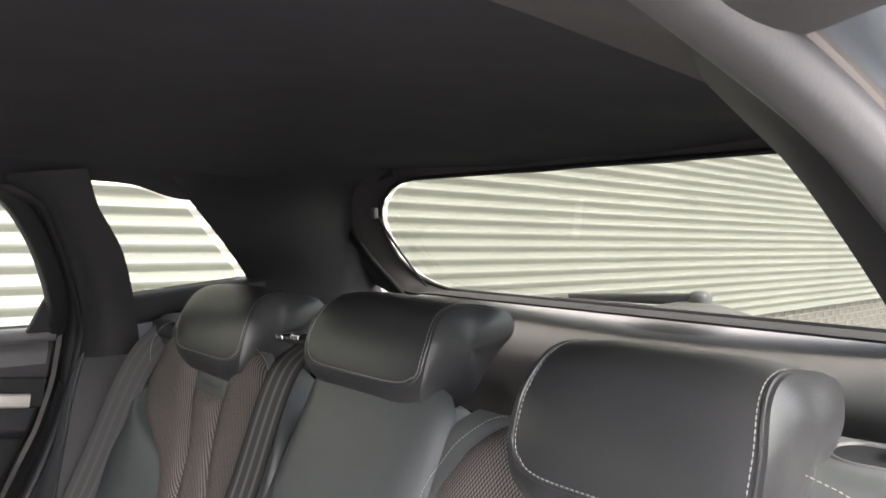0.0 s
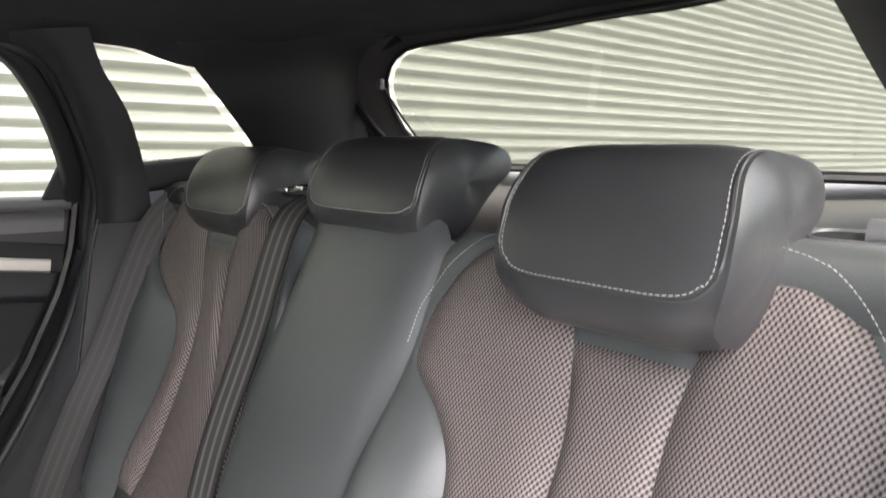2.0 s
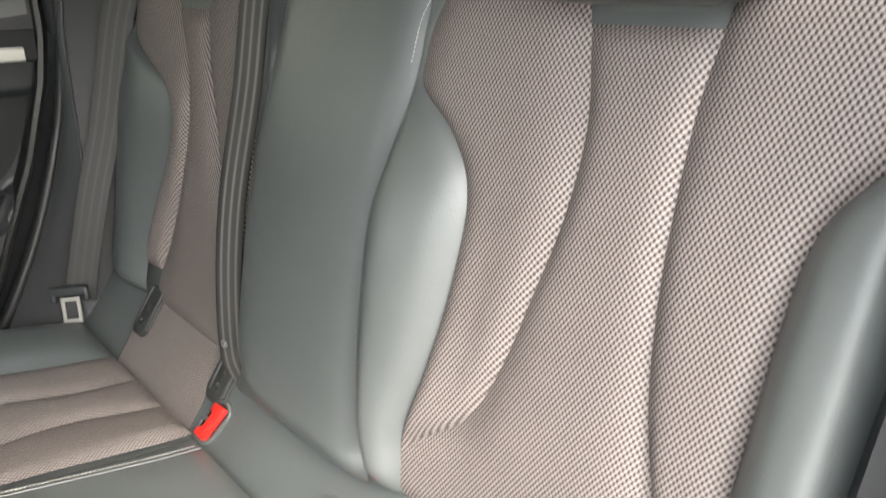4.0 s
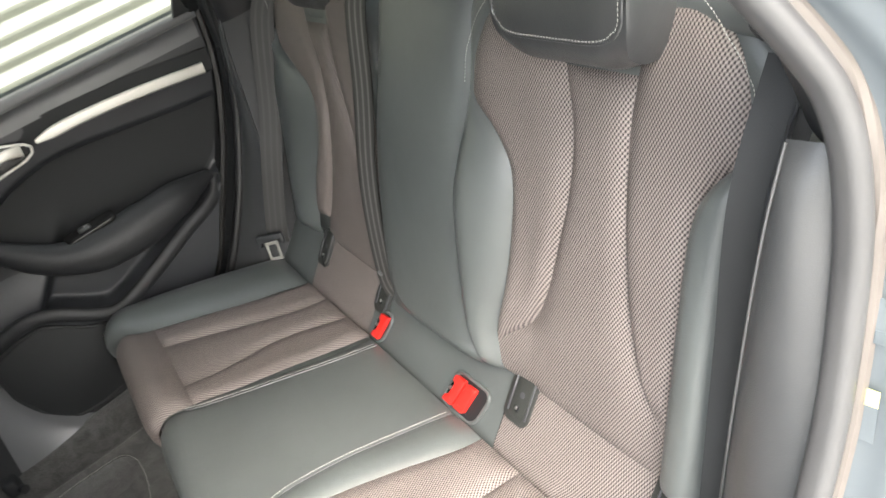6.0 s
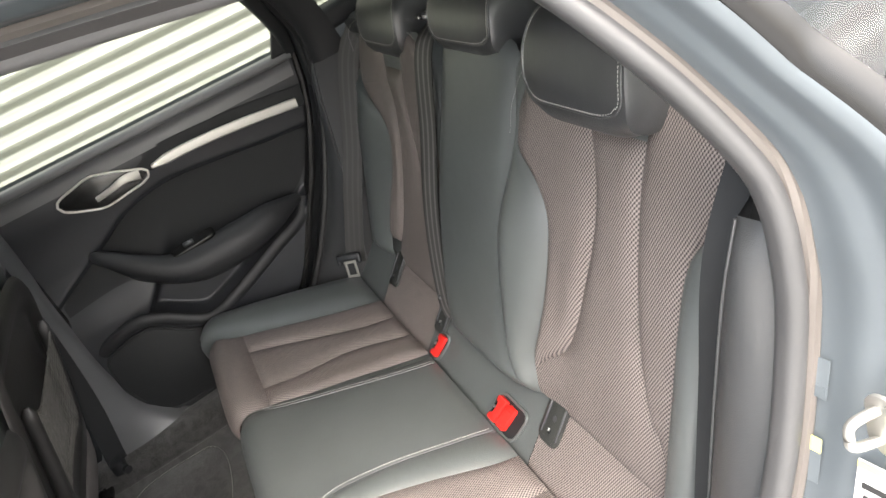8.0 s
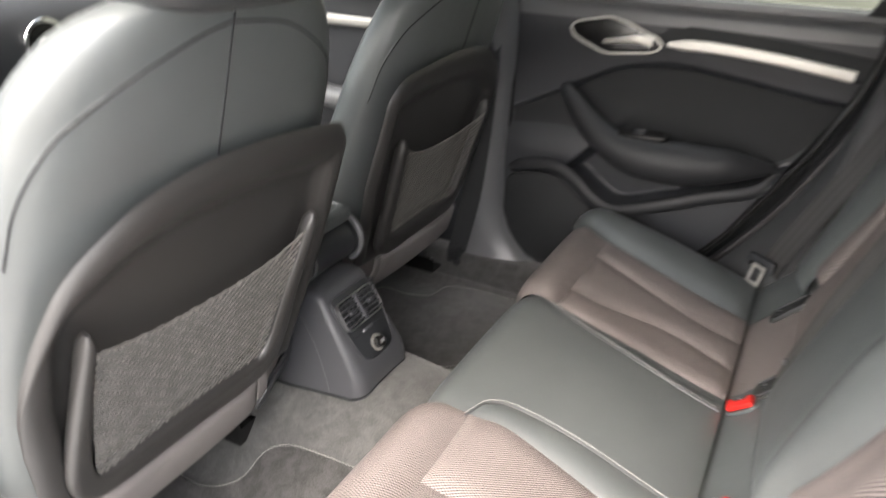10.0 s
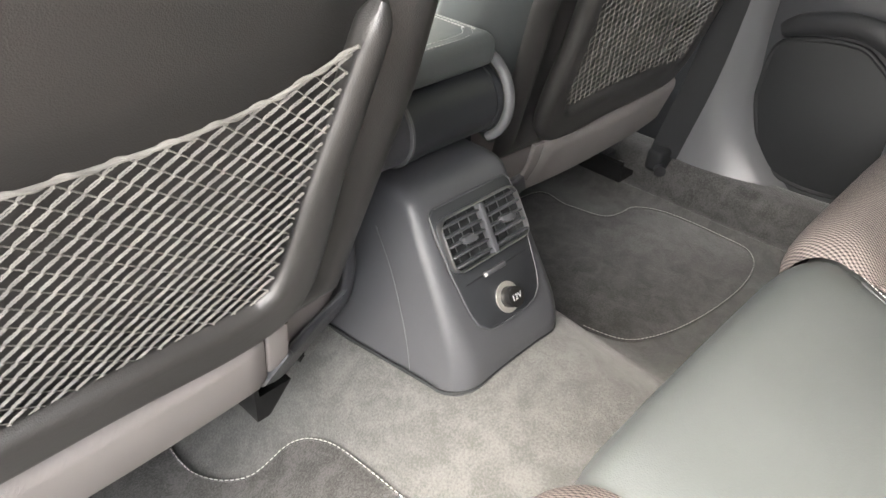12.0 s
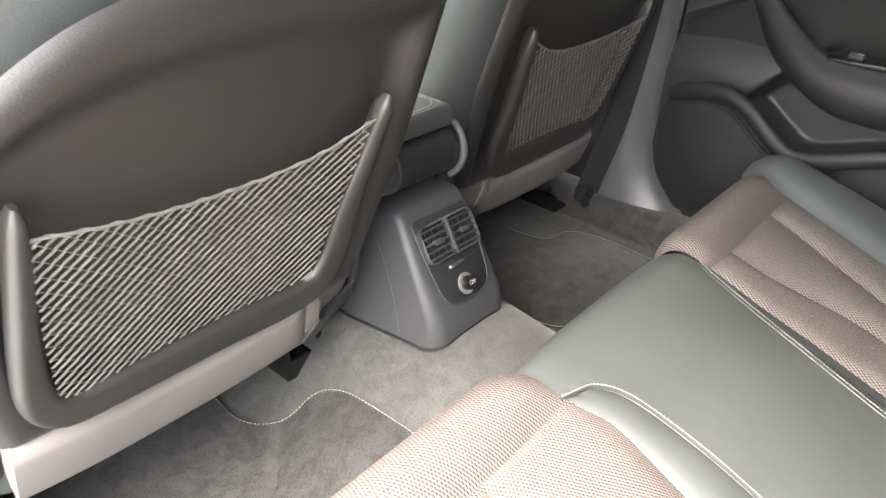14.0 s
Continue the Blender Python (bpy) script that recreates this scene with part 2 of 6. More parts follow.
def spline(pts, n):
    """A smooth line through the points, n steps between each pair."""
    p = [Vector(q) for q in pts]
    p = [2 * p[0] - p[1], *p, 2 * p[-1] - p[-2]]
    out = []
    for i in range(1, len(p) - 2):
        for k in range(n):
            t = k / n
            out.append(0.5 * (2 * p[i] + (p[i + 1] - p[i - 1]) * t + (2 * p[i - 1] - 5 * p[i] + 4 * p[i + 1] - p[i + 2]) * t * t
                              + (3 * p[i] - p[i - 1] - 3 * p[i + 1] + p[i + 2]) * t ** 3))
    return out + [p[-2]]


def curve_of(pairs):
    """A smooth function from (position, value) pairs."""
    xs, ys = [a for a, _ in pairs], [b for _, b in pairs]
    lo, hi = xs[0], xs[-1]
    fine = spline([(a, b, 0) for a, b in pairs], 12)
    fx, fy = [v.x for v in fine], [v.y for v in fine]
    return lambda x: float(np.interp(min(max(x, lo), hi), fx, fy))


def grid(fn, us, vs, uv=None, wrap=False):
    """A surface from fn(u, v). uv(u, v, point) gives its UV map in metres."""
    bm = bmesh.new()
    lay = bm.loops.layers.uv.new("UVMap")
    rows = [[bm.verts.new(fn(u, v)) for u in us] for v in vs]
    m = len(us)
    for j in range(len(vs) - 1):
        for i in range(m if wrap else m - 1):
            k = (i + 1) % m
            f = bm.faces.new((rows[j][i], rows[j][k], rows[j + 1][k], rows[j + 1][i]))
            if uv:
                ids = ((i, j), (i + 1, j), (i + 1, j + 1), (i, j + 1))
                for lp, (a, c) in zip(f.loops, ids):
                    a = min(a, m - 1)
                    lp[lay].uv = uv(us[a], vs[c], rows[c][a].co)
    return bm


def lin(a, b, n):
    return [a + (b - a) * i / n for i in range(n + 1)]


def sweep(path, shape, closed=False, up=(0, 0, 1), caps=True):
    """Carries a closed outline shape(i) -> [(a, b)] along the path; a lies sideways, b towards up."""
    bm = bmesh.new()
    lay = bm.loops.layers.uv.new("UVMap")
    path = [Vector(p) for p in path]
    n, up, rings, run = len(path), Vector(up), [], [0.0]
    for i, p in enumerate(path):
        d = (path[(i + 1) % n] - path[i - 1]) if closed else (path[min(i + 1, n - 1)] - path[max(i - 1, 0)])
        d.normalize()
        side = d.cross(up)
        side = side.normalized() if side.length > 1e-5 else Vector((1, 0, 0))
        top = side.cross(d)
        rings.append([bm.verts.new(p + side * a + top * b) for a, b in shape(i)])
        if i:
            run.append(run[-1] + (p - path[i - 1]).length)
    m = len(rings[0])
    for i in range(n if closed else n - 1):
        j = (i + 1) % n
        for k in range(m):
            q = (k + 1) % m
            f = bm.faces.new((rings[i][k], rings[i][q], rings[j][q], rings[j][k]))
            for lp, (a, c) in zip(f.loops, ((k, i), (k + 1, i), (k + 1, j), (k, j))):
                lp[lay].uv = (a / m, run[c])
    if caps and not closed:
        bm.faces.new(rings[0])
        bm.faces.new(list(reversed(rings[-1])))
    return bm


def ring(rx, ry, n=10):
    return [(rx * math.cos(2 * math.pi * i / n), ry * math.sin(2 * math.pi * i / n)) for i in range(n)]


def rrect(w, h, r, n=4):
    """Outline of a rectangle w by h with round corners."""
    out = []
    for cx, cy, a0 in ((w / 2 - r, h / 2 - r, 0), (r - w / 2, h / 2 - r, 90), (r - w / 2, r - h / 2, 180), (w / 2 - r, r - h / 2, 270)):
        out += [(cx + r * math.cos(radians(a0 + 90 * k / n)), cy + r * math.sin(radians(a0 + 90 * k / n))) for k in range(n + 1)]
    return out


def tube(path, r, n=8, closed=False, up=(0, 0, 1)):
    return sweep(path, lambda i: ring(r, r, n), closed, up)


def ribbon(path, w, t, up):
    """A flat band w wide and t thick; its broad side faces up. Its UV map runs across, then along."""
    path, up, rows, run = [Vector(p) for p in path], Vector(up).normalized(), [], [0.0]
    for i, p in enumerate(path):
        d = (path[min(i + 1, len(path) - 1)] - path[max(i - 1, 0)]).normalized()
        side = d.cross(up).normalized()
        rows.append((p, side, side.cross(d)))
        run.append(run[-1] + (p - path[max(i - 1, 0)]).length)
    at = lambda k, h: lambda u, v: rows[v][0] + rows[v][1] * (u - 0.5) * w + rows[v][2] * h
    uv = lambda u, v, p: (u, run[v])
    n = list(range(len(path)))
    rim = lambda u: grid(lambda a, v: rows[v][0] + rows[v][1] * (u - 0.5) * w + rows[v][2] * t * (a - 0.5), [0, 1], n, lambda a, v, p: (u, run[v]))
    return join(grid(at(0, t / 2), lin(0, 1, 6), n, uv), grid(at(0, -t / 2), lin(0, 1, 6), n, uv), rim(0), rim(1))


def box(sx, sy, sz, r=0.0, at=(0, 0, 0), seg=3, m=None):
    bm = bmesh.new()
    bmesh.ops.create_cube(bm, size=1)
    bmesh.ops.scale(bm, vec=(sx, sy, sz), verts=bm.verts)
    if r:
        bmesh.ops.bevel(bm, geom=bm.edges[:], offset=r, segments=seg, profile=0.5, affect="EDGES")
    bm.transform(Matrix.Translation(at) @ (m or Matrix()))
    return bm


def slab(outline, depth, r=0.0, seg=2, m=None):
    """A flat outline in xy, raised to depth along z, with bevelled edges."""
    bm = bmesh.new()
    f = bm.faces.new([bm.verts.new((a, b, 0)) for a, b in outline])
    g = bmesh.ops.extrude_face_region(bm, geom=[f])
    bmesh.ops.translate(bm, vec=(0, 0, depth), verts=[v for v in g["geom"] if isinstance(v, bmesh.types.BMVert)])
    bmesh.ops.recalc_face_normals(bm, faces=bm.faces)
    if r:
        e = [e for e in bm.edges if abs(e.calc_face_angle(0)) > 0.6]
        bmesh.ops.bevel(bm, geom=e, offset=r, segments=seg, profile=0.5, affect="EDGES", clamp_overlap=True)
    if m:
        bm.transform(m)
    return bm


def join(*bms):
    """One bmesh from several."""
    out = bmesh.new()
    out.loops.layers.uv.new("UVMap")
    for b in bms:
        tmp = bpy.data.meshes.new("tmp")
        b.to_mesh(tmp)
        b.free()
        out.from_mesh(tmp)
        bpy.data.meshes.remove(tmp)
    return out


def mesh_of(name, bm, mat, sharp=38):
    bmesh.ops.recalc_face_normals(bm, faces=bm.faces)
    for f in bm.faces:
        f.smooth = True
    lim = radians(sharp)
    for e in bm.edges:
        e.smooth = len(e.link_faces) == 2 and e.calc_face_angle(0) < lim
    me = bpy.data.meshes.new(name)
    bm.to_mesh(me)
    bm.free()
    me.materials.append(mat)
    return me


def part(name, bm, mat, parent=None, label="", sharp=38):
    """Links a bmesh as one mesh object under a thing or a part."""
    ob = new(name, mesh_of(name, bm, mat, sharp))
    if parent:
        ob.parent = parent
    if label:
        ob["label"] = label
    return ob


def thing(name, label, category, group="", kind="", at=(0, 0, 0)):
    ob = new(name)
    ob.location = at
    ob.empty_display_size = 0.02
    return tagged(ob, label, category, group, kind)


def alone(name, bm, mat, label, category="", group="", kind="", sharp=38):
    return tagged(part(name, bm, mat, None, "", sharp), label, category, group, kind)


def stitches(path, lift=(0, 0, 0), length=0.0030, gap=0.0012, r=0.00042):
    """A seam of short threads along a line."""
    path = [Vector(p) + Vector(lift) for p in path]
    run = [0.0]
    for a, b in zip(path, path[1:]):
        run.append(run[-1] + (b - a).length)

    def at(s):
        i = min(max(int(np.searchsorted(run, s)) - 1, 0), len(path) - 2)
        return path[i].lerp(path[i + 1], (s - run[i]) / max(run[i + 1] - run[i], 1e-9))

    verts, faces, s = [], [], 0.0
    while s + length < run[-1]:
        a, b = at(s), at(s + length)
        d = (b - a).normalized()
        x = d.orthogonal().normalized()
        y = d.cross(x)
        k = len(verts)
        for p, q in ((a, 0.5), (a.lerp(b, 0.25), 1.0), (a.lerp(b, 0.75), 1.0), (b, 0.5)):
            verts += [p + (x * math.cos(t) + y * math.sin(t)) * r * q for t in (0, math.pi / 2, math.pi, 1.5 * math.pi)]
        for j in range(3):
            for i in range(4):
                faces.append((k + 4 * j + i, k + 4 * j + (i + 1) % 4, k + 4 * j + 4 + (i + 1) % 4, k + 4 * j + 4 + i))
        s += length + gap
    me = bpy.data.meshes.new("t")
    me.from_pydata(verts, [], faces)
    bm = bmesh.new()
    bm.from_mesh(me)
    bpy.data.meshes.remove(me)
    return bm


def laid(ob, flat, way, start):
    """Lays a flat line on a mesh, along one direction."""
    tree = BVHTree.FromPolygons([v.co for v in ob.data.vertices], [tuple(p.vertices) for p in ob.data.polygons])
    out = []
    for a, b in flat:
        hit = tree.ray_cast(Vector(start(a, b)), Vector(way))[0]
        if hit is not None:
            out.append(hit)
    return out


def ease_01(t):
    """A soft step from 0 to 1."""
    t = min(1, max(0, t))
    return t * t * (3 - 2 * t)


def mirrored(bm):
    """The same shape on the other side of the car."""
    bm.transform(Matrix.Diagonal((-1, 1, 1, 1)))
    bmesh.ops.reverse_faces(bm, faces=bm.faces)
    return bm


def sided(bm, s):
    return bm if s > 0 else mirrored(bm)




# ---- ground and the building beside the car ----
alone("ground", box(120, 120, 0.2, 0, (0, 0, -0.1)), CONCRETE, "worn grey concrete yard", "ground", kind="structure")


def clad_wall():
    wall = thing("wall_cladding", "cream corrugated metal sheet cladding above a grey brick plinth", "wall", kind="structure")
    pitch, x0, z0, z1 = 0.0765, -2.3, 0.60, 4.6
    n = int((z1 - z0) / pitch) * 10
    seams = [-14.0, -9.6, -5.2, -0.9, 3.6, 8.15, 12.5, 20.0, 30.0]
    for k, (a, b) in enumerate(zip(seams, seams[1:])):
        off = 0.004 * (k % 2)
        zz = lin(z0, z1, n)
        part("cladding_sheet", grid(lambda u, v: (x0 + off + 0.016 * math.cos(2 * math.pi * (v - z0) / pitch), u, v), [a, b + 0.04], zz), CLADDING, wall)
    rivets = []
    for y in (-4.0, -2.5, 0.6, 2.1, 3.66, 5.38, 7.1, 8.2, 9.6):
        for k in range(4, 30, 2):
            rivets.append(box(0.012, 0.012, 0.012, 0.003, (x0 + 0.016, y, z0 + pitch * (k + 0.0)), 1))
    part("rivets", join(*rivets), GREY_PRINT, wall, "small grey fixing screws")
    part("drip_edge", box(0.05, 44, 0.012, 0.002, (x0 + 0.012, 8, z0 - 0.008)), CLADDING, wall)
    part("plinth", box(0.2, 44, 0.58, 0, (x0 - 0.12, 8, 0.29)), MORTAR, wall, "pale mortar joints")
    me = mesh_of("brick", box(0.03, 0.213, 0.064, 0.004, (0, 0, 0), 1), BRICK)
    for j in range(8):
        for i in range(34):
            ob = new("brick", me)
            ob.location = (x0 - 0.028, 3.2 + 0.225 * i + 0.112 * (j % 2), 0.045 + 0.0735 * j)
            ob.parent = wall
    return wall


clad_wall()

# ---- the car's shell ----
SEAL = [(0.50, -1.0, 1.35), (0.525, -0.6, 1.384), (0.53, -0.385, 1.380), (0.533, -0.25, 1.366), (0.537, -0.10, 1.345), (0.543, -0.016, 1.326), (0.556, 0.033, 1.303), (0.577, 0.056, 1.268),
        (0.603, 0.077, 1.228), (0.632, 0.100, 1.178), (0.660, 0.120, 1.122), (0.675, 0.126, 1.087), (0.687, 0.121, 1.04), (0.693, 0.106, 0.965), (0.699, 0.055, 0.828),
        (0.700, -0.05, 0.64), (0.700, -0.2, 0.46), (0.700, -0.36, 0.40), (0.700, -0.75, 0.385)]
LINE = spline(SEAL, 8)
MIDDLE = Vector((0, -0.35, 0.85))


def beside(p, out, dx):
    """A place further out from the door opening and further out from the car."""
    d = Vector((0, p.y - MIDDLE.y, p.z - MIDDLE.z))
    dx *= float(np.interp(p.z, [1.0, 1.16], [1.0, 0.55]))
    out *= float(np.interp(p.z, [1.0, 1.16], [1.0, 0.78]))
    if p.y < -0.3:
        d.y = 0
    d.normalize()
    return p + d * out + Vector((dx, 0, 0))


def body_side(s):
    name = "near" if s > 0 else "far"
    body = thing("car_body_side", "blue-grey painted steel door frame of a car with rubber seal", "car body", "body sides", "structure")

    def loft(name, steps, mat, label=""):
        rows = [[beside(p, a, b) for p in LINE] for a, b in steps]
        bm = grid(lambda i, j: rows[j][i], list(range(len(LINE))), list(range(len(steps))))
        return part(name, sided(bm, s), mat, body, label, 60)

    loft("door_frame", [(0.012, 0.002), (0.018, 0.012), (0.021, 0.030), (0.024, 0.050), (0.031, 0.058), (0.034, 0.075), (0.036, 0.095), (0.041, 0.106), (0.048, 0.110)], PAINT, "blue-grey painted door frame")
    seal = sweep(LINE, lambda i: rrect(0.020, 0.024, 0.009, 4), False, (1, 0, 0))
    # far seal is the same rubber, with its shade put into the colour
    rub = RUBBER if s > 0 else RUBBER_SHADED
    part("door_seal", sided(seal, s), RUBBER_GREY if s > 0 else rub, body, "grey rubber door seal" if s > 0 else "rubber door seal, toned dark for shade on the far side")
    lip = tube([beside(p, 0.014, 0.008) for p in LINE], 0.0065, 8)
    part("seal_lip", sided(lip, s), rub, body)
    # beyond the frame: black window surround, quarter glass, and paint below the waist
    upper = [p for p in LINE if p.y > -0.33 and p.z > 1.07]
    lower = [p for p in LINE if p.z < 1.08 and p.y > -0.4]
    if s > 0:
        rows = [[beside(p, a, b) for p in upper] for a, b in ((0.048, 0.110), (0.050, 0.116), (0.078, 0.116), (0.080, 0.110))]
        part("window_surround", grid(lambda i, j: rows[j][i], list(range(len(upper))), list(range(4))), GLOSS_BLACK, body, "gloss black window surround", 60)
        rows = [[beside(p, a, b) for p in upper] for a, b in ((0.079, 0.108), (0.16, 0.104), (0.30, 0.095))]
        pane = part("quarter_glass", grid(lambda i, j: rows[j][i], list(range(len(upper))), list(range(3))), GLASS, body, "quarter window glass reflecting the sky", 60)
        pane.visible_shadow = False
    rows = [[beside(p, a, b) for p in lower] for a, b in ((0.048, 0.110), (0.056, 0.113), (0.10, 0.114))]
    part("outer_skin", sided(grid(lambda i, j: rows[j][i], list(range(len(lower))), list(range(3))), s), PAINT, body)
    return body


body_side(1)
body_side(-1)


def liner(x, y):
    """Height of the headliner."""
    u = x / 0.46
    lift = 0.05 * max(0, (abs(x) - 0.10) / 0.36) ** 1.4 * min(1, max(0, (y - 0.36) / 0.18))
    return 1.402 + lift - 0.044 * u * u - 0.030 * max(0, (y - 0.15) / 0.5) ** 2 - 0.05 * max(0, (-0.75 - y) / 0.5) ** 2


def roof():
    us, vs = lin(-0.46, 0.46, 46), lin(-1.2, 0.66, 40)
    rear = lambda u: 0.66 - 0.115 * (abs(u) / 0.46) ** 5
    bend = lambda u, v: -1.2 + (v + 1.2) / 1.86 * (rear(u) + 1.2)
    near_edge = lambda u, y: min(u, 0.447 if y > 0.42 else float(np.interp(y, [0.0, 0.24, 0.4], [0.442, 0.42, 0.44])))
    alone("ceiling", grid(lambda u, v: (near_edge(u, bend(u, v)), bend(u, v), liner(near_edge(u, bend(u, v)), bend(u, v))), us, vs), HEADLINER, "black fabric headliner of the car", "ceiling", kind="structure")
    top = grid(lambda u, v: (u * 1.25, v, liner(u, v) + 0.04 + 0.012 * (1 - (u / 0.46) ** 2)), us, lin(-1.25, 0.655, 20))
    alone("roof", top, PAINT, "blue-grey painted car roof", "roof", kind="structure")


roof()


def side_trims(s):
    X = lambda pts: [(s * a, b, c) for a, b, c in pts]
    # roof rail trim, from the headliner's edge out to the door seal and the quarter window
    out = spline([(0.49, -1.1, 1.335), (0.518, -0.6, 1.380), (0.523, -0.385, 1.374), (0.526, -0.25, 1.360), (0.532, -0.10, 1.338), (0.538, -0.02, 1.322), (0.545, 0.05, 1.338), (0.55, 0.16, 1.338), (0.558, 0.25, 1.318), (0.55, 0.37, 1.325), (0.50, 0.57, 1.374)], 6)
    lip = lambda y: 0.448 if s < 0 else float(np.interp(y, [-0.2, 0.0, 0.24, 0.4], [0.438, 0.434, 0.410, 0.43]))
    rows = [[Vector((lip(p.y), p.y, liner(lip(p.y), p.y) + (0.006 if s < 0 else -0.001)) ) for p in out], None, out, [p + Vector((0.055, 0, 0.012)) for p in out]]
    rows[1] = [a.lerp(b, 0.5) + Vector((0, 0, 0.004)) for a, b in zip(rows[0], out)]
    bm = grid(lambda i, k: rows[k][i], list(range(len(out))), list(range(4)))
    # the near trim's paler grey holds the daylight from the doorway
    alone("trim", sided(bm, s), HEADLINER if s < 0 else TRIM_GREY, "black roof rail trim" if s < 0 else "roof rail trim above the open door, toned paler for daylight", "pillar trim", "pillar trims", "structure", 70)
    # rear door pillar: from the door seal round to the front edge of the quarter window
    n = 24
    sel = [p for p in LINE if p.y > -0.05 and p.z > 1.045]
    e = [sel[round(k * (len(sel) - 1) / n)] for k in range(n + 1)]
    top_in = [(0.440, 0.158, 1.352), (0.478, 0.124, 1.323), (0.505, 0.112, 1.298), (0.522, 0.124, 1.269)] if s > 0 else [(0.47, 0.075, 1.352), (0.503, 0.100, 1.300), (0.519, 0.122, 1.269)]
    top_back = [(0.53, 0.165, 1.355), (0.545, 0.128, 1.325), (0.56, 0.112, 1.30), (0.575, 0.126, 1.27)] if s > 0 else [(0.545, 0.080, 1.345), (0.56, 0.102, 1.30), (0.575, 0.124, 1.27)]
    inn = spline(top_in + [(0.541 if s > 0 else 0.536, 0.148, 1.226), (0.575, 0.178, 1.15), (0.604, 0.20, 1.055)], 8)
    bak = spline(top_back + [(0.595, 0.150, 1.226), (0.632, 0.182, 1.15), (0.65, 0.208, 1.055)], 8)
    pick = lambda line, k: line[round(k * (len(line) - 1) / n)]

    def fn(u, k):
        if u <= 1:
            q = e[k].lerp(pick(inn, k), u)
            low = k / n
            return q + Vector((-0.010 - 0.014 * low, -0.018 - 0.014 * low, 0.0)) * math.sin(math.pi * u) * (0.30 if s > 0 else 1.0)
        return pick(inn, k).lerp(pick(bak, k), u - 1)
    bm = grid(fn, lin(0, 1, 10) + [1.1, 1.5, 2.0], list(range(n + 1)))
    alone("trim", sided(bm, s), PILLAR, "dark grey rear door pillar trim", "pillar trim", "pillar trims", "structure", 70)
    # broad pillar between quarter window and rear window
    a = spline([(0.47, 0.18, 1.372), (0.545, 0.262, 1.312), (0.572, 0.335, 1.24), (0.607, 0.40, 1.17), (0.62, 0.42, 1.10), (0.62, 0.42, 0.98)], 6)
    b = spline([(0.40, 0.56, 1.388), (0.50, 0.57, 1.352), (0.545, 0.60, 1.285), (0.572, 0.655, 1.20), (0.588, 0.715, 1.12), (0.59, 0.74, 1.0)], 6)
    bm = grid(lambda u, v: a[v].lerp(b[v], u) - Vector((0.030 * math.sin(math.pi * u), 0, 0)), lin(0, 1, 10), list(range(len(a))))
    alone("trim", sided(bm, s), PILLAR, "black rear pillar trim", "pillar trim", "pillar trims", "structure")
    # lower side lining below the quarter window
    bm = grid(lambda u, v: (0.655 - 0.03 * (v - 0.6) ** 2 - 0.02 * max(0, u - 0.2), u, v), lin(0.235, 0.80, 14), lin(0.45, 1.13, 14))
    alone("trim", sided(bm, s), PILLAR, "dark grey side lining of the luggage bay", "side lining", "side linings", "structure")
    bm = sweep(spline(X([(0.63, 0.16, 1.125), (0.635, 0.3, 1.14), (0.63, 0.43, 1.155)]), 5), lambda i: rrect(0.08, 0.05, 0.015), False)
    alone("trim", bm, PILLAR, "dark window ledge of the quarter window", "window ledge", "window ledges", "structure")
    # quarter glass
    g = spline([(0.545, 0.09, 1.34), (0.55, 0.17, 1.335), (0.56, 0.26, 1.31)], 3) + spline([(0.63, 0.41, 1.165), (0.645, 0.3, 1.13), (0.65, 0.17, 1.12)], 3)
    bm = bmesh.new()
    bm.faces.new([bm.verts.new((v.x + 0.012, v.y, v.z)) for v in g])
    w = alone("window_quarter", sided(bm, s), GLASS_QUARTER, "fixed quarter window pane", "window", "quarter windows", "structure")
    w.visible_shadow = False
    # body outside, from the quarter window back
    bm = grid(lambda u, v: (0.805 - 0.12 * max(0, v - 0.9) - 0.08 * max(0, u - 0.3) ** 2, u, v), lin(0.19, 1.1, 12), lin(0.3, 1.10, 12))
    alone("car_body_quarter", sided(bm, s), PAINT, "blue-grey painted rear wing of the car", "car body", "rear wings", "structure")


side_trims(1)
side_trims(-1)


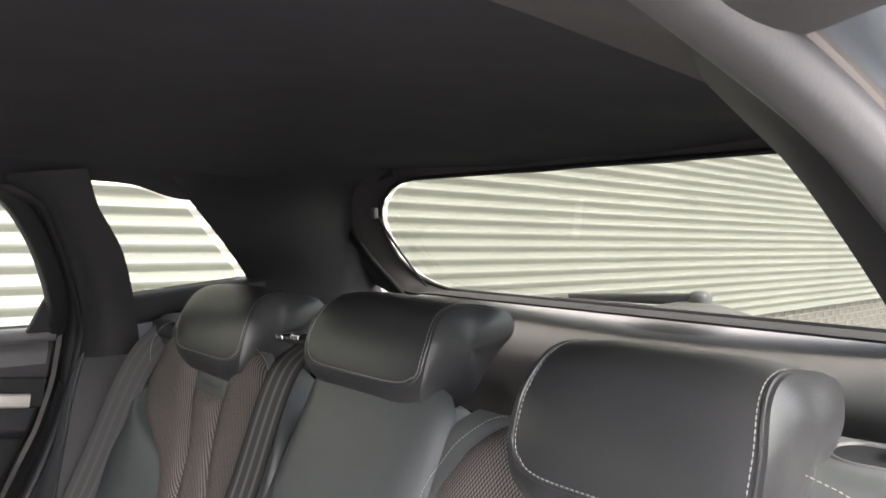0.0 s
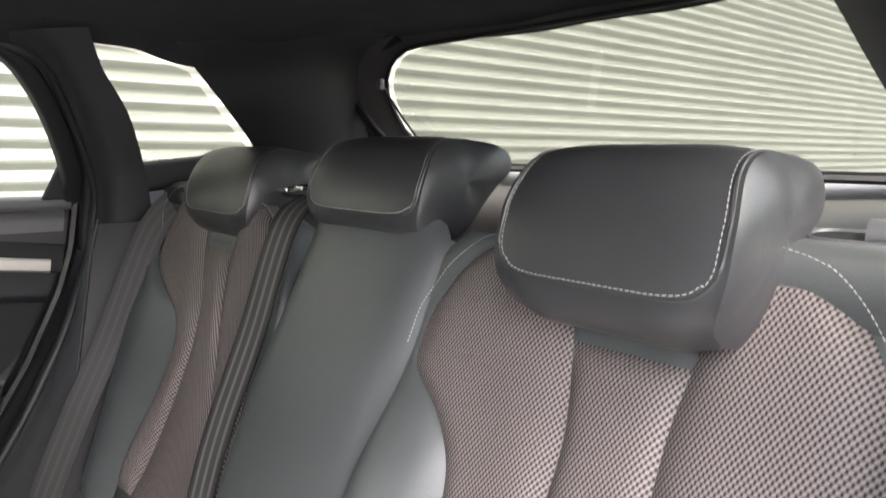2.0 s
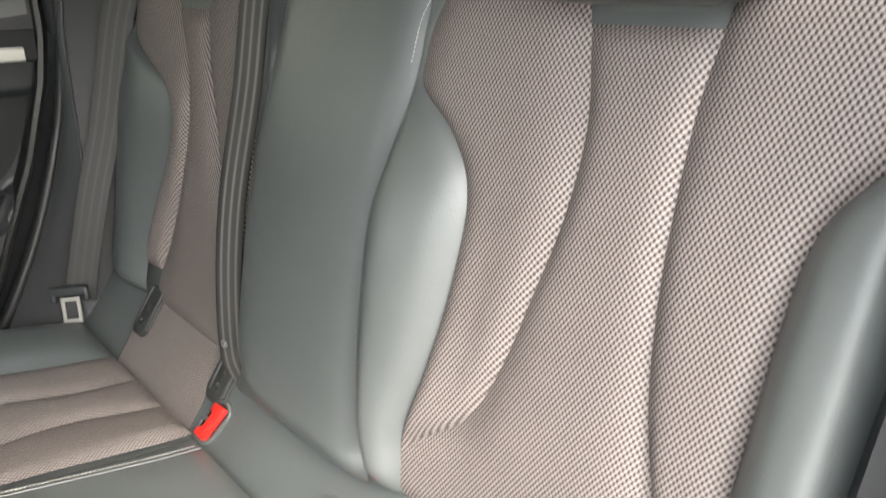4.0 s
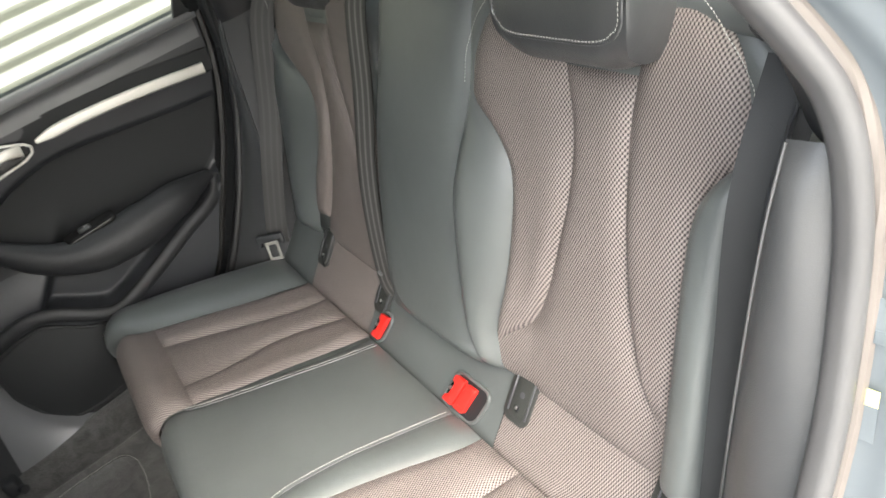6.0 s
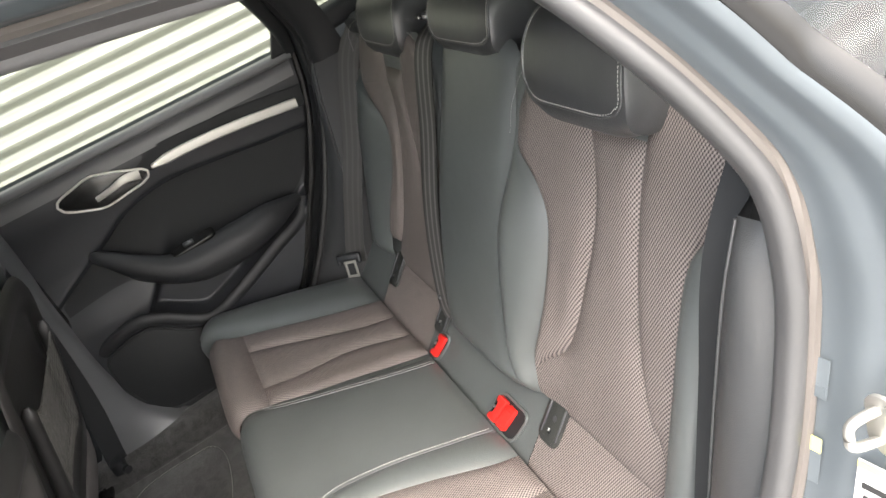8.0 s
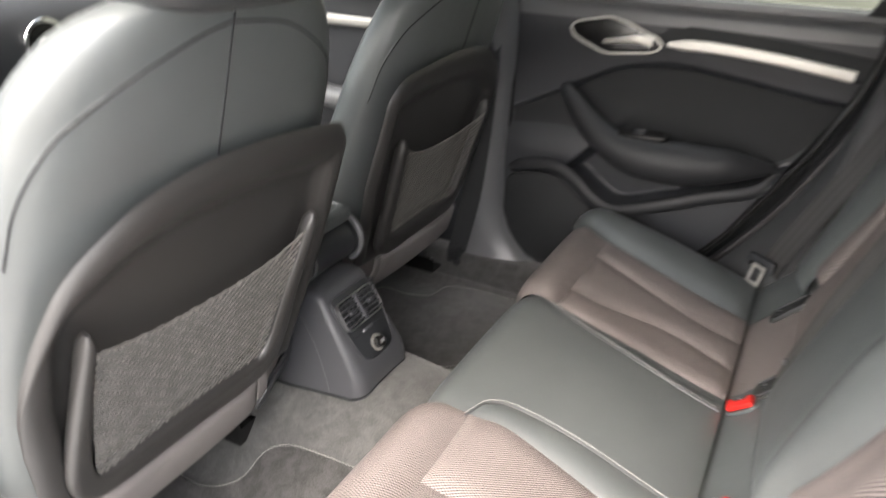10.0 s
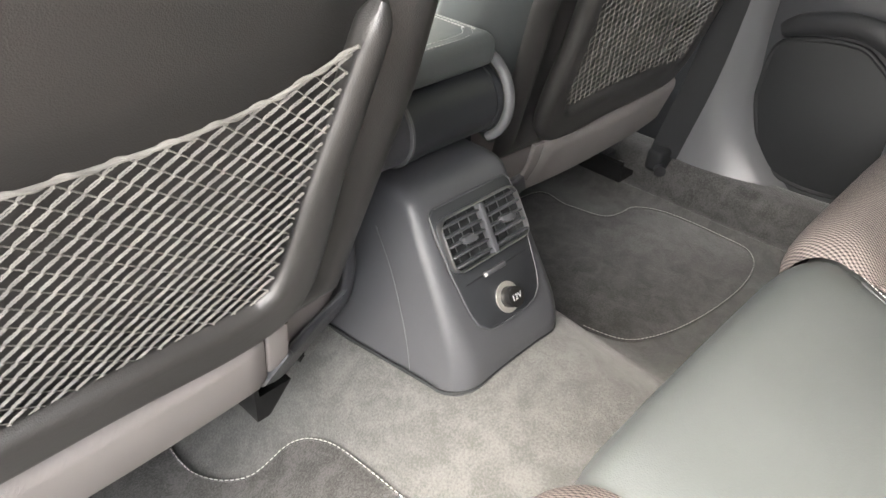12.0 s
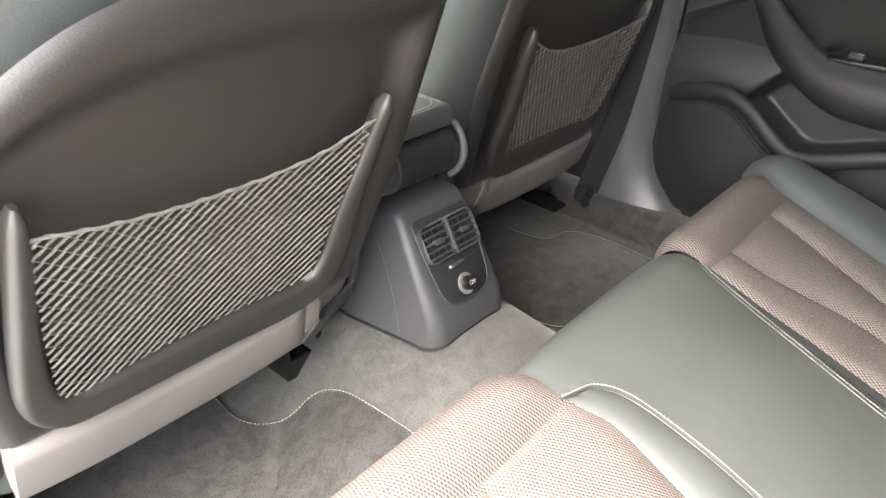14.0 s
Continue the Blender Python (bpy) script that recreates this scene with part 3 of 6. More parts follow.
def hatch():
    """Tailgate with the rear window, its inner trim and the wiper outside."""
    door = thing("door_tailgate", "closed tailgate with wide rear window and dark trim", "tailgate", kind="structure")

    def edge(t):
        """Outline of the opening in the glass plane; t runs round."""
        w, h, r = 1.00, 0.262, 0.115
        pts = rrect(w, h, r, 6)
        a, b = pts[t % len(pts)]
        a *= 1.0 + 0.06 * (0.5 - (b + h / 2) / h)
        z = 1.255 + b * 0.80 + 0.018 * (1 - (a / 0.5) ** 2) * (1 if b > 0 else 0.2)
        y = 0.745 - b * 0.62 - 0.10 * (a / 0.5) ** 2 * 0.9
        return Vector((a, y, z))

    n = len(rrect(1, 0.3, 0.06, 6))
    inner = [edge(i) for i in range(n)]
    outer = [Vector((p.x * 1.22, p.y - 0.04, 1.255 + (p.z - 1.255) * (1.62 if p.z > 1.2 else 1.06 + 0.22 * min(1, max(0, (abs(p.x) - 0.38) / 0.08))))) for p in inner]
    mid = [p.lerp(q, 0.55) + Vector((0, -0.03, 0.0)) for p, q in zip(inner, outer)]
    rows = [inner, [p.lerp(q, 0.5) + Vector((0, -0.006, 0)) for p, q in zip(inner, mid)], mid, outer]
    part("window_frame", grid(lambda i, j: rows[j][i], list(range(n)), list(range(4)), None, True), TRIM_GREY, door, "dark grey window surround")
    for k in (-1, 1):
        groove = spline([(k * 0.40, 0.585, 1.385), (k * 0.485, 0.588, 1.363), (k * 0.545, 0.590, 1.330), (k * 0.556, 0.592, 1.28), (k * 0.50, 0.600, 1.219), (k * 0.426, 0.610, 1.162), (k * 0.37, 0.615, 1.12)][:7 if k < 0 else 4], 6)
        part("tailgate_seal", sweep(groove, lambda i: rrect(0.020, 0.010, 0.004), False, (0, 1, 0)), SOFT_BLACK, door, "black rubber seal of the tailgate")
        part("seal_lip", tube([p + Vector((k * 0.011, -0.004, 0.002)) for p in groove], 0.0028, 8), PLASTIC, door)
    cord = [edge(i) + Vector((0, -0.004, 0)) for i in range(n)]
    part("window_seal", tube(cord, 0.004, 6, True), SOFT_BLACK, door)
    bm = bmesh.new()
    bm.faces.new([bm.verts.new(p + Vector((0, 0.012, 0))) for p in inner])
    w = part("pane", bm, GLASS_REAR, door)
    w.visible_shadow = False
    prof = spline([(0, 0.835, 1.140), (0, 0.79, 1.128), (0, 0.72, 1.110), (0, 0.655, 1.088), (0, 0.635, 1.05), (0, 0.64, 0.98), (0, 0.75, 0.80), (0, 0.77, 0.6)], 4)
    low = grid(lambda u, v: (u, prof[v].y - 0.10 * (u / 0.5) ** 2, prof[v].z), lin(-0.58, 0.58, 24), list(range(len(prof))))
    part("lower_trim", low, TRIM_PALE, door, "grey plastic lower tailgate trim")
    hump = grid(lambda u, v: (0.075 + 0.15 * u, 0.838 - 0.10 * v, 1.137 - 0.027 * v + 0.026 * (1 - u * u) ** 2 * math.cos(math.pi / 2 * v)), lin(-1, 1, 24), lin(0, 1, 8))
    part("wiper_motor_cover", hump, TRIM_PALE, door, "grey plastic wiper motor hump")
    arm = thing("rear_wiper", "black rear window wiper resting on the glass", "wiper")
    part("arm", sweep(spline([(0.065, 0.845, 1.165), (-0.06, 0.86, 1.158), (-0.20, 0.86, 1.152)], 5), lambda i: rrect(0.012, 0.022 - 0.001 * i, 0.005), False), PLASTIC_GREY, arm)
    part("pivot_cap", box(0.034, 0.034, 0.034, 0.012, (0.07, 0.85, 1.163)), PLASTIC_GREY, arm)
    part("blade", box(0.26, 0.012, 0.014, 0.004, (-0.09, 0.838, 1.143)), SOFT_BLACK, arm)
    part("car_rear", grid(lambda u, v: (u, 0.95 + 0.12 * (1 - (u / 0.75) ** 2) - 0.1 * (v - 0.4), v), lin(-0.74, 0.74, 12), lin(0.3, 1.1, 8)), PAINT, door)
    strut = thing("tailgate_cord", "thin tailgate support cord with hook", "cord")
    part("cord", tube(spline([(-0.475, 0.60, 1.305), (-0.47, 0.65, 1.24), (-0.46, 0.72, 1.16)], 5), 0.0025, 6), SOFT_BLACK, strut)
    part("hook", box(0.012, 0.012, 0.022, 0.004, (-0.475, 0.598, 1.305)), PLASTIC_GREY, strut)


hatch()


def floor():
    def z(x, y):
        t = 0.165 * math.exp(-(abs(x) / 0.18) ** 3.2)
        return 0.325 + t * (1.0 if y < -0.62 else 1.0 - 0.25 * min(1, (y + 0.62) / 0.3)) + 0.05 * max(0, (abs(x) - 0.56) / 0.1) ** 2
    bm = grid(lambda u, v: (u, v, z(u, v)), lin(-0.68, 0.68, 80), lin(-2.0, -0.30, 50))
    alone("floor", bm, CARPET, "grey velour carpet over floor and tunnel", "carpet", kind="structure")
    # unseen backing plate, added to block daylight through the far door's gaps
    alone("wall_backing", box(0.012, 1.2, 0.78, 0, (-0.80, -0.30, 0.69)), SOFT_BLACK, "dark backing plate added behind the far door lining", "car body", kind="structure")
    alone("underbody", box(1.5, 3.4, 0.06, 0, (0, -0.7, 0.24)), SOFT_BLACK, "dark underbody of the car", "car body", kind="structure")
    return z


floor_z = floor()


def sill(s):
    path = spline([(0.655, -2.0, 0.375), (0.655, -0.9, 0.38), (0.655, -0.5, 0.385), (0.65, -0.33, 0.42), (0.64, -0.22, 0.52)], 6)
    bm = sweep([(s * p.x, p.y, p.z) for p in path], lambda i: rrect(0.075, 0.085, 0.022), False)
    if s > 0:
        alone("trim", bm, PLASTIC_GREY, "dark grey plastic door sill trim", "sill trim", "sill trims", "structure")
    else:
        alone("trim", bm, MAT, "dark grey carpeted sill below the far doors", "sill trim", "sill trims", "structure")
    # centre pillar
    if s < 0:
        front = spline([(-0.650, -0.86, 0.375), (-0.655, -0.80, 0.42), (-0.660, -0.765, 0.50), (-0.665, -0.75, 0.60), (-0.668, -0.735, 0.80), (-0.655, -0.715, 1.0), (-0.60, -0.70, 1.18), (-0.515, -0.69, 1.37)], 5)
        rear = spline([(-0.655, -0.50, 0.385), (-0.675, -0.575, 0.43), (-0.685, -0.635, 0.50), (-0.690, -0.658, 0.60), (-0.692, -0.664, 0.80), (-0.680, -0.655, 1.0), (-0.62, -0.645, 1.18), (-0.53, -0.63, 1.37)], 5)
        bm = grid(lambda u, v: front[v].lerp(rear[v], u) + Vector((0.028 * math.sin(math.pi * u) ** 0.7 - 0.02 * (u > 0.99) - 0.02 * (u < 0.01), 0, 0)), lin(0, 1, 14), list(range(len(front))))
        alone("trim", bm, PLASTIC_GREY, "dark centre pillar trim between the doors", "pillar trim", "pillar trims", "structure", 60)


sill(1)
sill(-1)

# front end of the cabin
alone("wall_firewall", box(1.4, 0.04, 0.75, 0, (0, -2.02, 0.65)), SOFT_BLACK, "dark front bulkhead", "bulkhead", kind="structure")
bm = bmesh.new()
bm.faces.new([bm.verts.new(p) for p in ((-0.60, -1.95, 1.02), (0.60, -1.95, 1.02), (0.50, -1.2, 1.36), (-0.50, -1.2, 1.36))])
alone("window_windscreen", bm, GLASS, "clear sloping windscreen", "window", kind="structure").visible_shadow = False
for s in (1, -1):
    alone("trim", tube([(s * 0.62, -1.98, 1.02), (s * 0.54, -1.2, 1.35)], 0.035, 12), PILLAR, "dark windscreen pillar trim", "pillar trim", "pillar trims", "structure")


# ---- rear seats ----
TH = math.atan(0.345)
UP, OUT = Vector((0, math.sin(TH), math.cos(TH))), Vector((0, -math.cos(TH), math.sin(TH)))


def back_at(x, z, d):
    """A place on the backrest's plane at height z, standing d proud of it."""
    return Vector((x, 0.05 + 0.345 * (z - 0.56), z)) + OUT * d


def strip(a, b, z0, z1, h, base, nu=14, nv=46, power=4, at=back_at, tuck=None):
    """An upholstered panel between the seam lines a(z) and b(z), rolled into the seams; its lower edge may tuck in to a depth."""
    def fn(u, v):
        x0, x1 = a(v), b(v)
        x = x0 + (x1 - x0) * u
        e = 1 - abs(2 * u - 1) ** power
        w = min(1, abs(x1 - x0) / 0.045)
        k = 1 - abs(2 * (v - z0) / (z1 - z0) - 1) ** 24
        d = base(x, v) + (h(v) if callable(h) else h) * w * e * (1 if tuck is not None and v < (z0 + z1) / 2 else k) - 0.004
        if tuck is not None:
            d = tuck + (d - tuck) * math.sqrt(1 - max(0, 1 - (v - z0) / 0.026) ** 2)
        return at(x, v, d)
    rows = [z0 + 0.026 * (1 - math.cos(q)) for q in lin(0, math.pi / 2, 12)][:-1] + lin(z0 + 0.026, z1, nv) if tuck is not None else lin(z0, z1, nv)
    return grid(fn, lin(0, 1, nu), rows, lambda u, v, p: (p.x, v / math.cos(TH)))


MID_FAR = curve_of([(0.56, 0.118), (0.63, 0.112), (0.75, 0.112), (0.85, 0.118), (0.95, 0.126), (1.0, 0.132), (1.05, 0.150), (1.08, 0.175), (1.10, 0.20)])
MID_NEAR = curve_of([(0.56, 0.197), (0.620, 0.184), (0.634, 0.177), (0.673, 0.164), (0.729, 0.154), (0.803, 0.148), (0.866, 0.148), (0.948, 0.149), (1.0, 0.148), (1.05, 0.152), (1.08, 0.158), (1.10, 0.185)])
CL0 = curve_of([(0.56, 0.215), (0.63, 0.214), (0.672, 0.210), (0.737, 0.223), (0.793, 0.233), (0.86, 0.239), (0.895, 0.236), (0.92, 0.224), (0.945, 0.200), (0.972, 0.160), (1.0, 0.155), (1.022, 0.159), (1.043, 0.171), (1.064, 0.185), (1.087, 0.213), (1.097, 0.238), (1.103, 0.28)])
S1 = curve_of([(0.56, 0.214), (0.63, 0.213), (0.655, 0.212), (0.672, 0.225), (0.692, 0.252), (0.715, 0.276), (0.765, 0.300), (0.837, 0.321), (0.894, 0.336), (0.957, 0.342), (1.015, 0.332), (1.04, 0.326), (1.10, 0.315)])
S2 = curve_of([(0.56, 0.503), (0.64, 0.501), (0.673, 0.488), (0.72, 0.458), (0.786, 0.436), (0.853, 0.426), (0.914, 0.423), (0.979, 0.424), (1.021, 0.430), (1.05, 0.435), (1.10, 0.44)])
CL1 = curve_of([(0.56, 0.50), (0.62, 0.499), (0.75, 0.503), (0.88, 0.508), (0.928, 0.516), (0.955, 0.534), (0.979, 0.556), (1.01, 0.556), (1.04, 0.549), (1.061, 0.540), (1.08, 0.526), (1.097, 0.506), (1.104, 0.485), (1.108, 0.465)])
EDGE = curve_of([(0.56, 0.555), (0.65, 0.560), (0.78, 0.566), (0.9, 0.572), (0.975, 0.575), (1.01, 0.572)])

# the far seat's cloth lies closer to the middle, and its outer wing is broad
S1_FAR = curve_of([(0.56, 0.140), (0.65, 0.140), (0.69, 0.156), (0.74, 0.180), (0.837, 0.222), (0.894, 0.245), (0.957, 0.275), (1.015, 0.290), (1.10, 0.290)])
S2_FAR = curve_of([(0.56, 0.400), (0.64, 0.398), (0.706, 0.372), (0.784, 0.349), (0.865, 0.333), (0.914, 0.333), (0.968, 0.345), (1.021, 0.385), (1.10, 0.410)])
CL0_FAR = curve_of([(0.56, 0.137), (0.75, 0.137), (0.90, 0.145), (1.0, 0.155), (1.043, 0.171), (1.064, 0.185), (1.087, 0.213), (1.103, 0.27)])
CL1_FAR = curve_of([(0.56, 0.435), (0.624, 0.435), (0.687, 0.429), (0.75, 0.414), (0.82, 0.388), (0.87, 0.380), (0.90, 0.390), (0.926, 0.415), (0.950, 0.470), (0.975, 0.535), (1.0, 0.555), (1.04, 0.549), (1.061, 0.540), (1.08, 0.526), (1.097, 0.506), (1.108, 0.465)])


def form(x, z):
    """The backrest's slow form: wings stand forward of the middle."""
    lower = ease_01((1.01 - z) / 0.17)
    if x < 0.27:
        return 0.012 + 0.042 * ((0.27 - x) / 0.13) ** 1.25 * lower
    return 0.012 + 0.022 * min(1, max(0, x - 0.47) / 0.12) ** 2 * lower


def backrest(s):
    seat = thing("car_seat", "rear seat back with woven taupe cloth and grey leather bolsters", "car seat", "outer rear seats")
    P = lambda name, bm, mat, label="": part(name, sided(bm, s), mat, seat, label)
    MID, C0, A1, A2, C1 = (MID_NEAR, CL0, S1, S2, CL1) if s > 0 else (MID_FAR, CL0_FAR, S1_FAR, S2_FAR, CL1_FAR)
    wing = lambda z: (0.020 if s > 0 else 0.006) * (0.25 + 0.75 * ease_01((1.02 - z) / 0.2))
    dish = form if s > 0 else (lambda x, z: 0.012 + 0.018 * ease_01((x - 0.36) / 0.14) * ease_01((1.0 - z) / 0.12))
    shell = [(0.125, 0.0), (0.125, 0.42), (0.15, 0.51), (0.20, 0.555), (0.27, 0.575), (0.50, 0.575), (0.545, 0.56), (0.575, 0.52), (0.583, 0.44), (0.565, 0.0)]
    m = Matrix(((1, 0, 0, 0), (0, UP.y, OUT.y, 0.05), (0, UP.z, OUT.z, 0.56), (0, 0, 0, 1)))
    P("shell", slab(shell, 0.085, 0.02, 4, m @ Matrix.Translation((0, 0, -0.078))), LEATHER)
    P("inner_bolster", strip(MID, C0, 0.610, 1.10, wing, dish, 22, 60, 2.4, tuck=0.009), LEATHER, "dark grey leather inner bolster")
    P("cloth_panel", strip(C0, A1, 0.652, 1.103, 0.012, dish), CLOTH, "woven taupe cloth panel")
    P("cloth_panel", strip(A1, A2, 0.610, 1.028, 0.010, dish, tuck=0.009), CLOTH, "woven taupe cloth panel")
    P("cloth_panel", strip(A2, C1, 0.66, 1.108, 0.012, dish), CLOTH, "woven taupe cloth panel")
    P("headrest_patch", strip(A1, A2, 1.030, 1.10, 0.004, lambda x, z: dish(x, z) - 0.004, 10, 8), LEATHER, "smooth leather patch under the headrest")
    P("outer_bolster", strip(C1, EDGE, 0.610, 1.005, 0.028 if s > 0 else 0.015, dish, 14, 46, 2.6 if s > 0 else 2.0, tuck=0.009), LEATHER, "dark grey leather outer bolster")
    top = sweep([(x, 0.278 - 0.02 * max(0, (0.3 - x) / 0.15), 1.092 - 0.012 * max(0, (0.3 - x) / 0.15)) for x in lin(0.250, 0.580, 16)], lambda i: rrect(0.125, 0.060, 0.026, 5), False)
    P("shoulder", top, LEATHER, "dark grey leather shoulder of the seat back")
    # seam along the shoulder
    zs = lin(0.985, 1.100, 24)
    path = [back_at(C0(z) - 0.010, z + 0.004, dish(C0(z), z) + 0.003) for z in zs]
    P("stitching", stitches(path), THREAD, "pale grey seam thread")
    zs = lin(1.107, 1.0, 24)
    path = [back_at(C1(z) + 0.008, z + 0.004, dish(C1(z), z) + 0.017 * min(1, max(0, (z - 1.03) / 0.04)) + 0.003) for z in zs]
    P("stitching", stitches(path), THREAD, "pale grey seam thread")
    # release handle in the shoulder
    lay = Matrix.Translation((0.512, 0.282, 1.1188)) @ pose(0, 0, 0, 4, 0, 8)
    P("release_bezel", slab(rrect(0.130, 0.062, 0.018, 5), 0.004, 0.0015, 2, lay), PLASTIC_GREY, "grey release lever bezel")
    P("release_cup", slab(rrect(0.092, 0.044, 0.020, 6), 0.0012, 0, 1, lay @ Matrix.Translation((0.006, -0.004, 0.0035))), SOFT_BLACK, "dark recessed cup")
    cup = [lay @ Vector((a + 0.006, c - 0.004, 0.0045)) for a, c in rrect(0.094, 0.046, 0.021, 6)]
    P("cup_rim", tube(cup, 0.0022, 6, True), PLASTIC_GREY)
    lever = sweep([lay @ Vector((x, 0.0, 0.004)) for x in lin(-0.005, 0.045, 8)], lambda i: ring(0.015, 0.013, 14), False)
    P("release_lever", lever, PLASTIC_GREY, "grey release lever")
    return seat


def mid_at(x, z, d):
    return Vector((x, 0.035 + 0.41 * (z - 0.58), z)) + OUT * d


def middle_backrest():
    seat = thing("car_seat", "smooth dark grey leather middle rear seat back", "car seat")
    a = curve_of([(0.60, -0.052), (0.622, -0.060), (0.632, -0.080), (0.645, -0.095), (0.672, -0.107), (0.725, -0.118), (0.804, -0.129), (0.873, -0.128), (0.94, -0.118), (1.016, -0.104), (1.10, -0.095), (1.14, -0.088)])
    b = curve_of([(0.60, 0.172), (0.622, 0.166), (0.632, 0.156), (0.645, 0.153), (0.673, 0.147), (0.729, 0.139), (0.803, 0.134), (0.866, 0.135), (0.948, 0.140), (1.01, 0.146), (1.05, 0.149), (1.08, 0.148), (1.096, 0.140), (1.106, 0.124), (1.113, 0.098)])
    bm = strip(a, b, 0.608, 1.113, 0.018, lambda x, z: 0.012 + 0.004 * math.cos(x * 12), 24, 40, 8, mid_at, 0.004)
    part("pad", bm, LEATHER, seat)
    m = Matrix(((1, 0, 0, 0), (0, 0.379, -0.925, 0.035), (0, 0.925, 0.379, 0.58), (0, 0, 0, 1)))
    part("shell", slab([(-0.12, 0), (0.12, 0), (0.122, 0.5), (0.10, 0.56), (-0.10, 0.56), (-0.122, 0.5)], 0.09, 0.02, 3, m @ Matrix.Translation((0, 0, -0.085))), LEATHER, seat)
    return seat


backrest(1)
backrest(-1)
# added sheet that keeps the gaps between the seat backs dark
alone("trim", box(1.14, 0.012, 0.50, 0.004, (0, 0.0, 0.0), 2, Matrix.Translation((0, 0.245, 0.83)) @ pose(0, 0, 0, -19, 0, 0)), SOFT_BLACK, "black sheet added behind the rear seat backs to close gaps", "luggage lining", kind="structure")
middle_backrest()


def headrest(x, y, z, width, group, tall=1.0):
    """A padded headrest: a front panel that wraps over the top, sewn to flat side gussets, on two posts."""
    ob = thing("headrest", "dark grey leather headrest with pale seam, on the rear backrest", "headrest", group, at=(x, y, z))
    # section: up the front, over the top, down the back and along the sloping underside
    prof = [(0.003, 0.012), (0.008, 0.040), (0.020, 0.071), (0.038, 0.094), (0.064, 0.104), (0.105, 0.101), (0.138, 0.093), (0.152, 0.078), (0.150, 0.060), (0.128, 0.041), (0.103, 0.014), (0.081, -0.012), (0.060, -0.027), (0.034, -0.029), (0.014, -0.018), (0.005, -0.003)]
    prof = [(a, b * tall) for a, b in prof]
    fine = spline([(0, a, b) for a, b in prof] + [(0, *prof[0])], 4)[:-1]
    n, half = len(fine), width / 2
    cy, cz = 0.070, 0.050 * tall

    def section(k):
        i, f = int(math.floor(k)), k - math.floor(k)
        return fine[i % n].lerp(fine[(i + 1) % n], f)

    def crease(k):
        """1 where the gusset meets the front panel in a seam, 0 along the rounded underside."""
        k %= n
        return ease_01((k + 3) / 4) * ease_01((n * 0.60 - k) / 5) if k < n * 0.62 else ease_01((k - n + 3) / 4)

    def fn(k, u):
        p = section(k)
        drop = max(0, (0.040 * tall - p.z) / 0.056)
        w = half * (1 - 0.13 * min(1, drop) ** 2 * ease_01((0.09 - p.y) / 0.06) - 0.05 * max(0, p.y - 0.06) / 0.09 - 0.085 * ease_01((p.z / tall - 0.055) / 0.055) * ease_01((0.13 - p.y) / 0.05))
        au, c = abs(u), crease(k)
        if au <= 1:
            q = 1 - 0.085 * ((1 - c) * max(0, (au - 0.6) / 0.4) ** 2 + c * max(0, (au - 0.4) / 0.6) ** 2.4)
            xx = u * w
        else:
            t = au - 1
            q = 0.915 * (1 - t ** 1.5)
            deep = math.hypot(p.y - cy, p.z - cz) * (1 - q)
            xx = math.copysign(w + (half * 0.95 - w) * ease_01(t * 1.2) + 0.016 * (1 - math.exp(-deep / 0.016)), u)
        return Vector((xx, cy + (p.y - cy) * q, cz + (p.z - cz) * q))

    us = [-1.98, -1.9, -1.75, -1.55, -1.35, -1.2, -1.1, -1.04] + [-1 + k / 14 for k in range(29)] + [1.04, 1.1, 1.2, 1.35, 1.55, 1.75, 1.9, 1.98]
    bm = grid(fn, list(range(n)), us, None, True)
    bmesh.ops.holes_fill(bm, edges=[e for e in bm.edges if len(e.link_faces) == 1], sides=0)
    part("pad", bm, LEATHER_DARK, ob, "", 42)
    # seam: over the top, down both sides and round the lower corners
    side = [(k, 1.0) for k in lin(n * 0.44, 2.6, 20)] + [(1.6, 0.985), (0.7, 0.95), (-0.1, 0.89), (-0.6, 0.80), (-0.75, 0.66)]
    line = side + [(-0.8, u) for u in lin(0.5, -0.5, 6)] + [(k, -u) for k, u in side[::-1]]
    seam = [fn(k % n, u) for k, u in line]
    seam = spline(seam, 4)
    centre = Vector((0, cy, cz))
    push = lambda p, d: p + (p - Vector((p.x * 0.6, centre.y, centre.z))).normalized() * d
    part("stitching", stitches([push(Vector((p.x * (1 - 0.004 / half), p.y, p.z + (0.003 if p.z < 0.02 * tall else 0))), 0.0008) for p in seam], (0, 0, 0), 0.0032, 0.0012, 0.00055), THREAD, ob, "pale grey seam thread")
    part("seam_welt", tube([push(p, 0.0) for p in seam], 0.0015, 6), LEATHER_DARK, ob)
    for k in (-1, 1):
        part("post", tube([(k * width * 0.25, 0.085, -0.08), (k * width * 0.25, 0.085, 0.03)], 0.006, 10), STEEL, ob, "chromed steel post")
        part("post_sleeve", tube([(k * width * 0.25, 0.085, -0.075), (k * width * 0.25, 0.085, -0.008)], 0.012, 12), PLASTIC_GREY, ob)
    return ob


headrest(0.377, 0.152, 1.077, 0.184, "rear headrests", 1.02)
headrest(-0.350, 0.192, 1.076, 0.216, "rear headrests", 1.02)
headrest(0.010, 0.205, 1.102, 0.212, "rear headrests", 0.88)


# rear bench cushion
def seat_z(y):
    """Height of the bench: it falls towards the back and rolls over at the front."""
    z = 0.600 - 0.19 * (y + 0.33)
    return z


